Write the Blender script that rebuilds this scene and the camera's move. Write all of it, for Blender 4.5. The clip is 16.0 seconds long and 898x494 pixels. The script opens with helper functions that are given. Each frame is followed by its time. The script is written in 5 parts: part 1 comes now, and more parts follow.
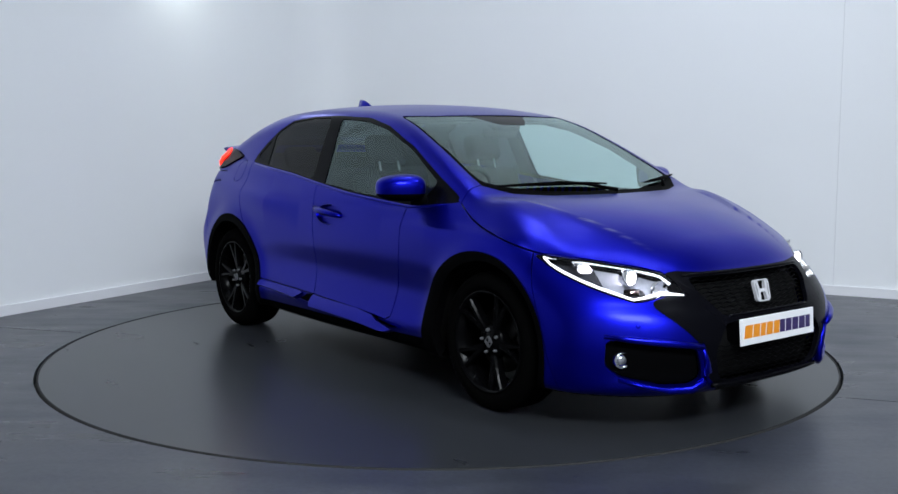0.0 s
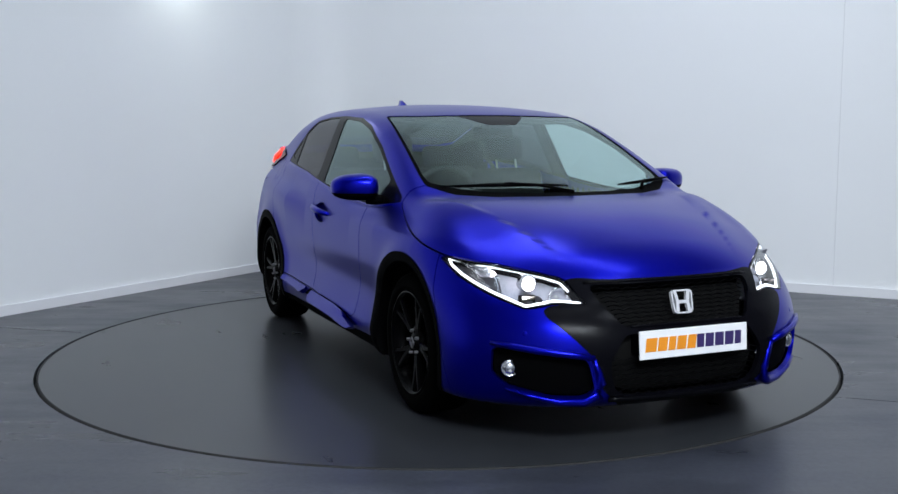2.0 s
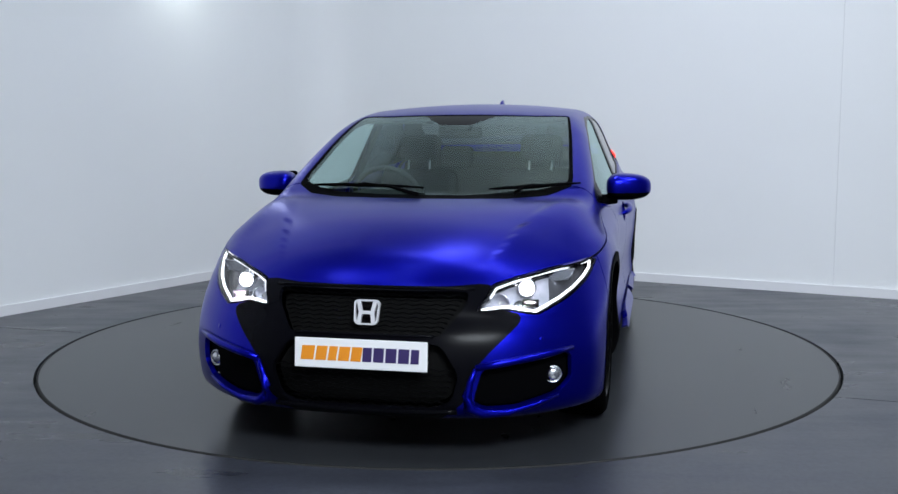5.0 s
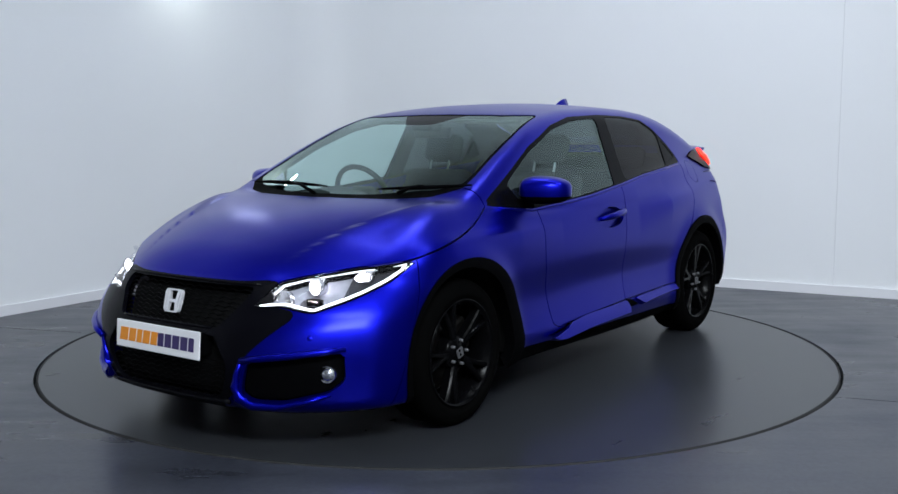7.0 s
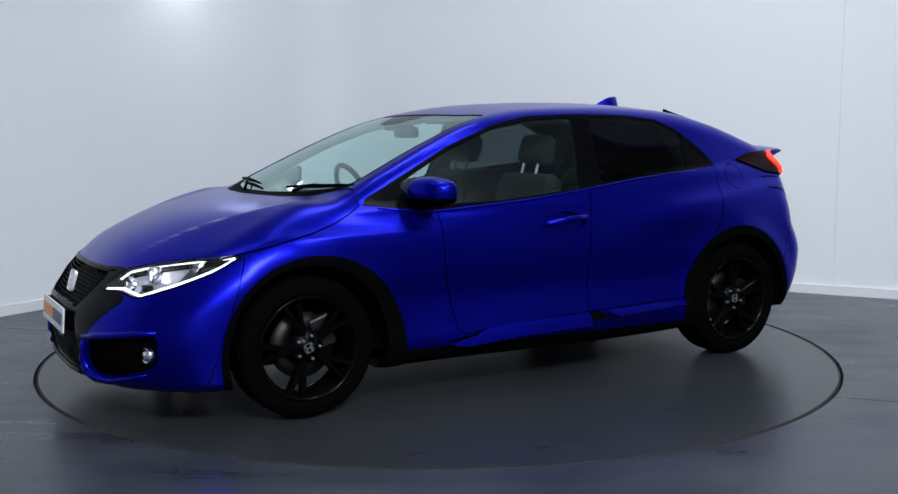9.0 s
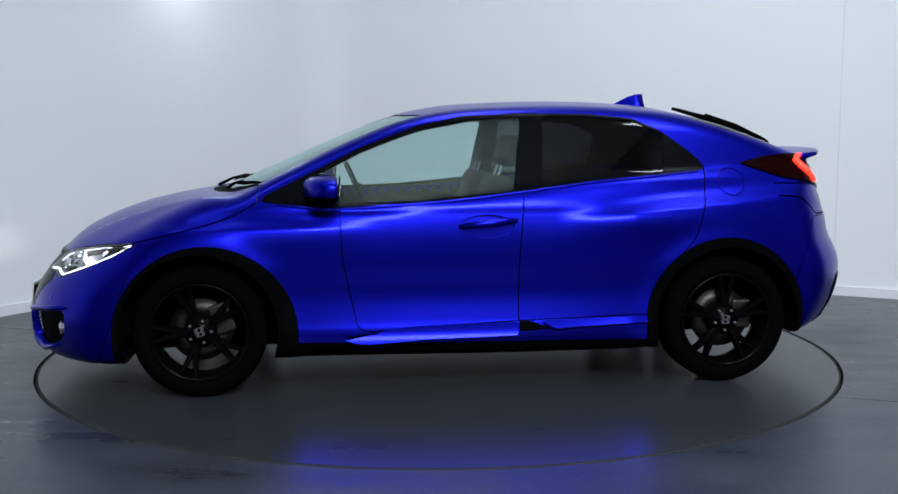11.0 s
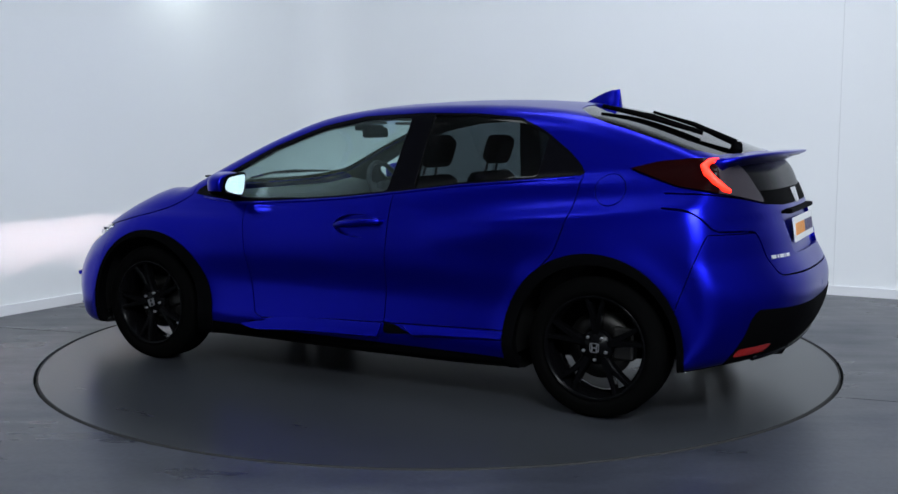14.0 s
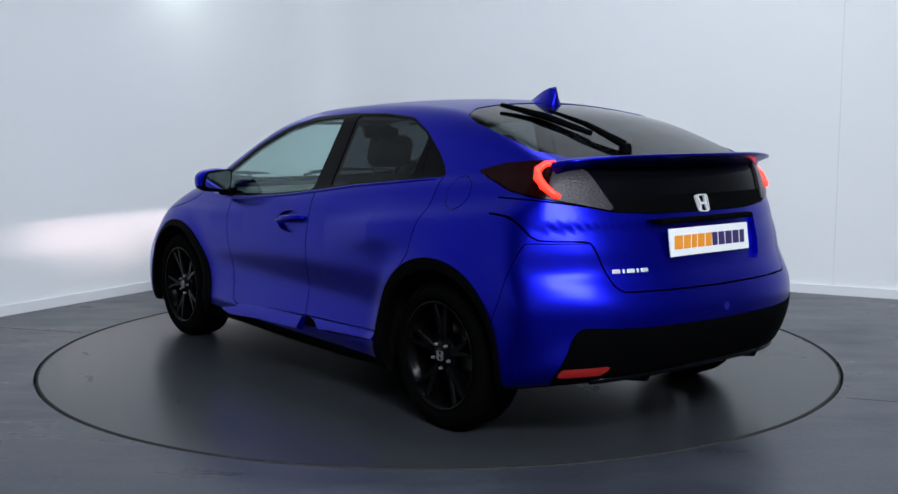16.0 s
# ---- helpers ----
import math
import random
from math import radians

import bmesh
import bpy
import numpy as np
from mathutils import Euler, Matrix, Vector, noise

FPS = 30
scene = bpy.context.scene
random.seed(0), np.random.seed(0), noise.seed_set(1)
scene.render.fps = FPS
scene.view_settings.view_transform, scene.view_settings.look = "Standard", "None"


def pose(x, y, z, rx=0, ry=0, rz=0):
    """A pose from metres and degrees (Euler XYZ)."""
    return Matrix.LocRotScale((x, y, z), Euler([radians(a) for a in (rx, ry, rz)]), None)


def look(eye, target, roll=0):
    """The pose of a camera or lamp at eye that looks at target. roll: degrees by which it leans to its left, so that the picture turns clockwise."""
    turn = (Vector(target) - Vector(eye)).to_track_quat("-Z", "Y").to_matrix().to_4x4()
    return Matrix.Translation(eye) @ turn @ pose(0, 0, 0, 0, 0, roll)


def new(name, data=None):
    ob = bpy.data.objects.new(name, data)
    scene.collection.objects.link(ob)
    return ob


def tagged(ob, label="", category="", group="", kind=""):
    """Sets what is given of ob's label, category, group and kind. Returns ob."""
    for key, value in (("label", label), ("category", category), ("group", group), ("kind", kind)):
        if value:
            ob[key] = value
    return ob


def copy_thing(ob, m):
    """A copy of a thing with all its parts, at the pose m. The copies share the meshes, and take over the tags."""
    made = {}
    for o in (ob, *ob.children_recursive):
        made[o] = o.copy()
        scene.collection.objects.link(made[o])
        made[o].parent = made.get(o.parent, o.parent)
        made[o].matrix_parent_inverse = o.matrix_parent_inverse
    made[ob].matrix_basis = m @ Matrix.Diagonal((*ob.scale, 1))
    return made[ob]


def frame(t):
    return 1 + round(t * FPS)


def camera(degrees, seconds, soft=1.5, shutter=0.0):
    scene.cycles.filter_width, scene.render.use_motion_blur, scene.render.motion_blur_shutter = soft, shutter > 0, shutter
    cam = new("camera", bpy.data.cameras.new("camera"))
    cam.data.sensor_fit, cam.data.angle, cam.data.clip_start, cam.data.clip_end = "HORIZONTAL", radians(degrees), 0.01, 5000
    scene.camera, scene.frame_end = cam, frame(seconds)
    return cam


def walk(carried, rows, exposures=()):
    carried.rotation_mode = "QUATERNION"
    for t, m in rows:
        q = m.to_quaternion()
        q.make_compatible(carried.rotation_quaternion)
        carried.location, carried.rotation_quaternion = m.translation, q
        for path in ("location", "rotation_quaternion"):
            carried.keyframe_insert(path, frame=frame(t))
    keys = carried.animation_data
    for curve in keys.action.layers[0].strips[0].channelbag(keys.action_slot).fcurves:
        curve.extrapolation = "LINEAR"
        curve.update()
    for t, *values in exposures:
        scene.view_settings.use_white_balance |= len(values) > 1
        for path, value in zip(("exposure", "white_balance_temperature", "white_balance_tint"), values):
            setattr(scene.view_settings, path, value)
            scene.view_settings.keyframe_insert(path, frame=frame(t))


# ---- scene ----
# camera: fixed on a stand before the turntable
cam = camera(47.7, 16.0)
EYE = pose(0, -5.919, 1.265, 90 - 6.536, 0, -0.534) @ pose(0, 0, 0, 0, 0, -0.078)
walk(cam, [(0.0, EYE), (16.0, EYE)])

RING = 2.218          # turntable radius
CAR_Y = 0.188         # the car stands this far off the table's axis

# ---- light ----
world = bpy.data.worlds.new("world")
scene.world = world
world.use_nodes = True
world.node_tree.nodes["Background"].inputs[0].default_value = (0.6, 0.7, 1.0, 1)
world.node_tree.nodes["Background"].inputs[1].default_value = 0.02
scene.view_settings.exposure = 0.0
ROOM_H = 7.5


def area_lamp(name, at, sx, sy, power, colour, aim=None, spread=180):
    data = bpy.data.lights.new(name, "AREA")
    data.shape, data.size, data.size_y, data.energy, data.color = "RECTANGLE", sx, sy, power, colour
    data.spread = radians(spread)
    ob = new(name, data)
    ob.matrix_world = look(at, aim or (at[0], at[1] + 0.001, at[2] - 1))
    return ob


# ---- materials ----
def mat(name, colour, rough=0.5, metal=0.0, coat=0.0, spec=0.5, emit=None, power=0.0, trans=0.0, ior=1.45,
        vary=0.0, scale=8.0, bump=0.0, bscale=60.0, rvary=0.0, coat_rough=0.04):
    """A surface with variation at two scales: colour drift, fine relief and uneven gloss."""
    m = bpy.data.materials.new(name)
    m.use_nodes = True
    nt = m.node_tree
    b = nt.nodes["Principled BSDF"]
    b.inputs["Base Color"].default_value = (*colour, 1)
    b.inputs["Roughness"].default_value = rough
    b.inputs["Metallic"].default_value = metal
    b.inputs["Coat Weight"].default_value = coat
    b.inputs["Coat Roughness"].default_value = coat_rough
    b.inputs["Specular IOR Level"].default_value = spec
    b.inputs["Transmission Weight"].default_value = trans
    b.inputs["IOR"].default_value = ior
    if emit:
        b.inputs["Emission Color"].default_value = (*emit, 1)
        b.inputs["Emission Strength"].default_value = power
    if vary or bump or rvary:
        tc = nt.nodes.new("ShaderNodeTexCoord")
        n1 = nt.nodes.new("ShaderNodeTexNoise")
        n1.inputs["Scale"].default_value, n1.inputs["Detail"].default_value = scale, 6
        nt.links.new(tc.outputs["Object"], n1.inputs["Vector"])
        if vary:
            mix = nt.nodes.new("ShaderNodeMix")
            mix.data_type = "RGBA"
            mix.inputs[6].default_value = (*[c * (1 - vary) for c in colour], 1)
            mix.inputs[7].default_value = (*[min(1, c * (1 + vary)) for c in colour], 1)
            nt.links.new(n1.outputs["Fac"], mix.inputs[0])
            nt.links.new(mix.outputs[2], b.inputs["Base Color"])
        if rvary:
            mr = nt.nodes.new("ShaderNodeMapRange")
            mr.inputs["To Min"].default_value, mr.inputs["To Max"].default_value = max(0.02, rough - rvary), rough + rvary
            nt.links.new(n1.outputs["Fac"], mr.inputs["Value"])
            nt.links.new(mr.outputs[0], b.inputs["Roughness"])
        if bump:
            n2 = nt.nodes.new("ShaderNodeTexNoise")
            n2.inputs["Scale"].default_value, n2.inputs["Detail"].default_value = bscale, 4
            nt.links.new(tc.outputs["Object"], n2.inputs["Vector"])
            bp = nt.nodes.new("ShaderNodeBump")
            bp.inputs["Strength"].default_value, bp.inputs["Distance"].default_value = bump, 0.004
            nt.links.new(n2.outputs["Fac"], bp.inputs["Height"])
            nt.links.new(bp.outputs[0], b.inputs["Normal"])
    return m


def glass(name, tint, rough=0.0, ior=1.5, power=4.5, sheen=(1, 1, 1)):
    """Thin car glass: see-through with a real reflection by angle."""
    m = bpy.data.materials.new(name)
    m.use_nodes = True
    nt = m.node_tree
    nt.nodes.remove(nt.nodes["Principled BSDF"])
    out = nt.nodes["Material Output"]
    tr = nt.nodes.new("ShaderNodeBsdfTransparent")
    tr.inputs[0].default_value = (*tint, 1)
    gl = nt.nodes.new("ShaderNodeBsdfGlossy")
    gl.inputs["Roughness"].default_value = rough
    gl.inputs["Color"].default_value = (*sheen, 1)
    lw = nt.nodes.new("ShaderNodeLayerWeight")
    lw.inputs[0].default_value = 0.5
    pw = nt.nodes.new("ShaderNodeMath")
    pw.operation = "POWER"
    pw.inputs[1].default_value = power
    fr = nt.nodes.new("ShaderNodeMath")
    fr.operation = "MULTIPLY_ADD"
    base = ((ior - 1) / (ior + 1)) ** 2
    fr.inputs[1].default_value, fr.inputs[2].default_value = 1 - base, base
    nt.links.new(lw.outputs["Facing"], pw.inputs[0])
    nt.links.new(pw.outputs[0], fr.inputs[0])
    mx = nt.nodes.new("ShaderNodeMixShader")
    nt.links.new(fr.outputs[0], mx.inputs[0])
    nt.links.new(tr.outputs[0], mx.inputs[1])
    nt.links.new(gl.outputs[0], mx.inputs[2])
    nt.links.new(mx.outputs[0], out.inputs[0])
    return m


M_WALL = mat("wall_paint", (0.76, 0.77, 0.78), 0.55, vary=0.02, scale=1.2, bump=0.05, bscale=180)
M_SKIRT = mat("skirting_paint", (0.7, 0.7, 0.72), 0.45)
M_JOINT = mat("joint_filler", (0.66, 0.67, 0.68), 0.6)
M_CEIL = mat("ceiling_paint", (0.8, 0.8, 0.8), 0.8, vary=0.03)
# grey of the unseen walls, set by what the car's sides should reflect
M_DARKWALL = mat("unseen_wall_grey", (0.25, 0.255, 0.27), 0.7, vary=0.1, scale=2)


def floor_paint(name, colour, rough, spec, cloud, grain, streak, wear):
    """Worn painted floor: broad clouds, drawn-out wipe marks and fine grain, with gloss that follows them."""
    m = mat(name, colour, rough, spec=spec)
    nt = m.node_tree
    b = nt.nodes["Principled BSDF"]
    tc = nt.nodes.new("ShaderNodeTexCoord")
    fields = []
    for scale, stretch, amount in ((1.1, (1, 1, 1), cloud), (2.2, (0.5, 2.6, 1), streak), (42, (1, 1, 1), grain)):
        mp = nt.nodes.new("ShaderNodeMapping")
        mp.inputs["Scale"].default_value = stretch
        mp.inputs["Rotation"].default_value = (0, 0, 0.5)
        nz = nt.nodes.new("ShaderNodeTexNoise")
        nz.inputs["Scale"].default_value, nz.inputs["Detail"].default_value, nz.inputs["Roughness"].default_value = scale, 5, 0.6
        nt.links.new(tc.outputs["Object"], mp.inputs["Vector"])
        nt.links.new(mp.outputs[0], nz.inputs["Vector"])
        mr = nt.nodes.new("ShaderNodeMapRange")
        mr.inputs["From Min"].default_value, mr.inputs["From Max"].default_value = 0.3, 0.7
        mr.inputs["To Min"].default_value, mr.inputs["To Max"].default_value = 1 - amount, 1 + amount
        nt.links.new(nz.outputs["Fac"], mr.inputs["Value"])
        fields.append(mr.outputs[0])
    for k in (0, 1):
        mul = nt.nodes.new("ShaderNodeMath")
        mul.operation = "MULTIPLY"
        nt.links.new(fields[0], mul.inputs[0])
        nt.links.new(fields[k + 1], mul.inputs[1])
        fields[0] = mul.outputs[0]
        if k == 0:
            gloss = nt.nodes.new("ShaderNodeMath")
            gloss.operation = "MULTIPLY_ADD"
            gloss.inputs[1].default_value, gloss.inputs[2].default_value = rough * wear, rough * (1 - wear)
            nt.links.new(fields[0], gloss.inputs[0])
            nt.links.new(gloss.outputs[0], b.inputs["Roughness"])
    tint = nt.nodes.new("ShaderNodeVectorMath")
    tint.operation = "SCALE"
    tint.inputs[0].default_value = colour
    nt.links.new(fields[0], tint.inputs["Scale"])
    nt.links.new(tint.outputs[0], b.inputs["Base Color"])
    return m


M_FLOOR = floor_paint("grey_floor_paint", (0.030, 0.033, 0.044), 0.33, 0.42, 0.32, 0.30, 0.25, 0.8)
M_DISC = floor_paint("grey_turntable_paint", (0.024, 0.026, 0.030), 0.28, 0.36, 0.09, 0.015, 0.06, 0.25)
M_GROOVE = mat("dark_groove", (0.01, 0.01, 0.01), 0.8)
M_PAINT = mat("blue_metallic_paint", (0.0008, 0.0022, 0.31), 0.275, metal=0.9, spec=0.1, coat=0.12, coat_rough=0.2)
M_BLACKGLOSS = mat("gloss_black_trim", (0.002, 0.002, 0.003), 0.22, spec=0.05)
M_BLACK = mat("black_plastic", (0.0015, 0.0015, 0.0018), 0.6, spec=0.015, bump=0.1, bscale=300)
M_DARK = mat("dark_underside", (0.003, 0.003, 0.003), 0.8, spec=0.1)
M_GLASS = glass("window_glass", (0.72, 0.86, 0.84), ior=1.75, sheen=(0.80, 1.0, 0.98))
M_PRIVACY = glass("privacy_glass", (0.10, 0.11, 0.12), ior=1.4, power=6.5)
M_TYRE = mat("tyre_rubber", (0.0014, 0.0014, 0.0014), 0.85, spec=0.02, bump=0.2, bscale=120)
M_CHROME = mat("chrome", (0.75, 0.75, 0.78), 0.25, metal=0.35)
M_PANEL = mat("fill_lamp_panel", (0.9, 0.9, 0.9), 0.5, emit=(0.9, 0.96, 1.0), power=3.0)
M_LAMPGLASS = glass("clear_lamp_glass", (0.93, 0.95, 0.97))
M_REFLECTOR = mat("lamp_reflector", (0.75, 0.76, 0.8), 0.18, metal=1.0, bump=0.25, bscale=90)
M_BOWL = mat("silver_lamp_bowl", (0.46, 0.46, 0.52), 0.3, metal=0.3, vary=0.45, scale=25, bump=0.3, bscale=60)
M_DARKBOWL = mat("dark_lamp_bowl", (0.05, 0.05, 0.058), 0.3, metal=0.4, bump=0.3, bscale=60)
M_LED = mat("white_led_strip", (0.9, 0.9, 0.9), 0.4, emit=(0.93, 0.95, 1.0), power=2.4)
M_BEAM = mat("headlight_bulb", (1, 1, 1), 0.4, emit=(1.0, 0.80, 0.83), power=85000.0)
M_LENS = mat("lit_projector_lens", (0.9, 0.9, 0.9), 0.1, emit=(1.0, 0.95, 0.97), power=7.0)
M_REDLED = mat("red_led_strip", (0.7, 0.05, 0.03), 0.4, emit=(1.0, 0.016, 0.007), power=3.6)
M_REDLENS = mat("red_reflector", (0.30, 0.008, 0.006), 0.2, coat=0.6, bump=0.3, bscale=220)
M_REDPART = mat("deep_red_lens", (0.007, 0.0004, 0.0005), 0.16, spec=0.08)
M_GREYLENS = mat("grey_ribbed_lens", (0.035, 0.03, 0.036), 0.25, spec=0.2, bump=0.5, bscale=140)
M_GRILLE = mat("black_grille_mesh", (0.0015, 0.0015, 0.002), 0.4, spec=0.04)
M_MASK = mat("dark_bumper_mask", (0.002, 0.002, 0.0034), 0.24, spec=0.07)
M_SEAT = mat("dark_seat_fabric", (0.008, 0.008, 0.009), 0.9, vary=0.2, scale=40)
M_DASH = mat("dark_dash_plastic", (0.012, 0.013, 0.0135), 0.6, vary=0.15, scale=12)
M_LINER = mat("grey_headliner", (0.05, 0.05, 0.048), 0.9)
M_PLATE = mat("white_plate", (0.75, 0.75, 0.76), 0.3)
M_ORANGE = mat("orange_print", (0.72, 0.25, 0.015), 0.4)
M_PURPLE = mat("purple_print", (0.035, 0.022, 0.10), 0.4)
M_RIM = mat("black_alloy", (0.0015, 0.0015, 0.0018), 0.2, spec=0.06)
M_DISC_BRAKE = mat("brake_steel", (0.05, 0.048, 0.046), 0.45, metal=1.0, bump=0.2, bscale=200)
M_NUT = mat("dull_steel", (0.16, 0.16, 0.17), 0.35, metal=0.5)
M_SILVER = mat("silver_badge", (0.55, 0.55, 0.57), 0.3, metal=0.35)
M_AMBER = mat("clear_indicator", (0.5, 0.5, 0.5), 0.2, coat=1.0)
M_PRIVACY2 = glass("side_privacy_glass", (0.075, 0.09, 0.10), ior=1.32, power=6.0)
M_LED2 = mat("soft_led_strip", (0.8, 0.8, 0.82), 0.3, emit=(0.93, 0.95, 1.0), power=1.2)
M_MIRROR = mat("mirror_silver", (0.42, 0.46, 0.48), 0.02, metal=1.0)



# ---- mesh helpers ----
def part(name, bm, material, parent, label=""):
    """Links a bmesh as one mesh under a thing or a part."""
    me = bpy.data.meshes.new(name)
    bm.to_mesh(me)
    bm.free()
    me.materials.append(material)
    ob = new(name, me)
    ob.parent = parent
    if label:
        ob["label"] = label
    return ob


def smooth(bm, flag=True):
    for f in bm.faces:
        f.smooth = flag
    return bm


def box(bm, x0, x1, y0, y1, z0, z1, bevel=0.0, m=None):
    b2 = bmesh.new()
    bmesh.ops.create_cube(b2, size=1)
    for v in b2.verts:
        v.co = Vector(((x0 + x1) / 2 + v.co.x * (x1 - x0), (y0 + y1) / 2 + v.co.y * (y1 - y0), (z0 + z1) / 2 + v.co.z * (z1 - z0)))
    if bevel:
        bmesh.ops.bevel(b2, geom=b2.edges[:], offset=bevel, segments=2, affect="EDGES", profile=0.5)
    if m is not None:
        b2.transform(m)
    join(bm, b2)
    return bm


def join(bm, b2):
    idx = [bm.verts.new(v.co) for v in b2.verts]
    b2.verts.index_update()
    for f in b2.faces:
        g = bm.faces.new([idx[v.index] for v in f.verts])
        g.smooth = f.smooth
    b2.free()
    return bm


def lathe(profile, n=48, axis="y", closed=False):
    """Turns (radius, height) pairs round an axis."""
    bm = bmesh.new()
    rings = []
    for i in range(n):
        a = 2 * math.pi * i / n
        ring = []
        for r, h in profile:
            p = (r * math.cos(a), h, r * math.sin(a)) if axis == "y" else ((r * math.cos(a), r * math.sin(a), h) if axis == "z" else (h, r * math.cos(a), r * math.sin(a)))
            ring.append(bm.verts.new(p))
        rings.append(ring)
    k = len(profile)
    for i in range(n):
        a, b = rings[i], rings[(i + 1) % n]
        for j in range(k if closed else k - 1):
            bm.faces.new((a[j], b[j], b[(j + 1) % k], a[(j + 1) % k]))
    bmesh.ops.recalc_face_normals(bm, faces=bm.faces[:])
    return smooth(bm)


def tube(path, r, n=8, close=False):
    """A round bar along a path of points."""
    bm = bmesh.new()
    pts = [Vector(p) for p in path]
    rings = []
    up = Vector((0.3, 0.2, 1)).normalized()
    for i, p in enumerate(pts):
        a = pts[max(0, i - 1)] if not close else pts[i - 1]
        b = pts[min(len(pts) - 1, i + 1)] if not close else pts[(i + 1) % len(pts)]
        d = (b - a).normalized()
        s = d.cross(up).normalized()
        t = s.cross(d)
        rr = r[i] if isinstance(r, (list, tuple)) else r
        rings.append([bm.verts.new(p + rr * (s * math.cos(2 * math.pi * k / n) + t * math.sin(2 * math.pi * k / n))) for k in range(n)])
    m = len(rings)
    for i in range(m if close else m - 1):
        a, b = rings[i], rings[(i + 1) % m]
        for k in range(n):
            bm.faces.new((a[k], a[(k + 1) % n], b[(k + 1) % n], b[k]))
    if not close:
        bm.faces.new(rings[0][::-1])
        bm.faces.new(rings[-1])
    bmesh.ops.recalc_face_normals(bm, faces=bm.faces[:])
    return smooth(bm)


def slab(outline, h0, h1, axis="x", bevel=0.0):
    """A plate of a flat outline between two depths along an axis. Outline: pairs in the two other axes, in order."""
    bm = bmesh.new()

    def at(a, b, h):
        return {"x": (h, a, b), "y": (a, h, b), "z": (a, b, h)}[axis]
    lo = [bm.verts.new(at(a, b, h0)) for a, b in outline]
    hi = [bm.verts.new(at(a, b, h1)) for a, b in outline]
    n = len(outline)
    bm.faces.new(lo)
    bm.faces.new(hi)
    for i in range(n):
        bm.faces.new((lo[i], lo[(i + 1) % n], hi[(i + 1) % n], hi[i]))
    bmesh.ops.recalc_face_normals(bm, faces=bm.faces[:])
    if bevel:
        bmesh.ops.bevel(bm, geom=bm.edges[:], offset=bevel, segments=2, affect="EDGES", profile=0.5)
    return bm


# ---- the room ----
C0 = Vector((-1.114, 4.09, 0))
DL = Vector((-1.60, -2.6, 0)).normalized()
DR = Vector((1.83, -1.0, 0)).normalized()


def room_outline():
    """Plan of the wall's face: left wall, rounded corner, back wall, and the two walls behind the camera."""
    r = 0.55
    a, b = C0 + DL * r, C0 + DR * r
    curve = []
    for i in range(17):
        t = i / 16
        curve.append(a * (1 - t) ** 2 + C0 * 2 * t * (1 - t) + b * t * t)
    far_l, far_r = C0 + DL * 12.5, C0 + DR * 10.5
    return curve, far_l, far_r, far_l + DR * 10.5


def wall_strip(name, pts, z0, z1, out0, out1, material):
    """A wall of real thickness along plan points; out0 and out1: the faces' distances outward from the plan line."""
    bm = bmesh.new()
    centre = Vector((0.5, -1.5, 0))
    rows = []
    for i, p in enumerate(pts):
        d = (pts[min(i + 1, len(pts) - 1)] - pts[max(i - 1, 0)]).normalized()
        n = Vector((d.y, -d.x, 0))
        if n.dot(p - centre) < 0:
            n = -n
        rows.append([bm.verts.new(q) for q in ((p + n * out0) + Vector((0, 0, z0)), (p + n * out0) + Vector((0, 0, z1)), (p + n * out1) + Vector((0, 0, z1)), (p + n * out1) + Vector((0, 0, z0)))])
    for a, b in zip(rows, rows[1:]):
        for k in range(4):
            bm.faces.new((a[k], b[k], b[(k + 1) % 4], a[(k + 1) % 4]))
    bm.faces.new(rows[0])
    bm.faces.new(rows[-1][::-1])
    bmesh.ops.recalc_face_normals(bm, faces=bm.faces[:])
    for e in bm.edges:
        e.smooth = abs(e.verts[0].co.z - e.verts[1].co.z) > 0.01 and len(pts) > 2
    ob = part(name, smooth(bm), material, None)
    return tagged(ob, kind="structure")


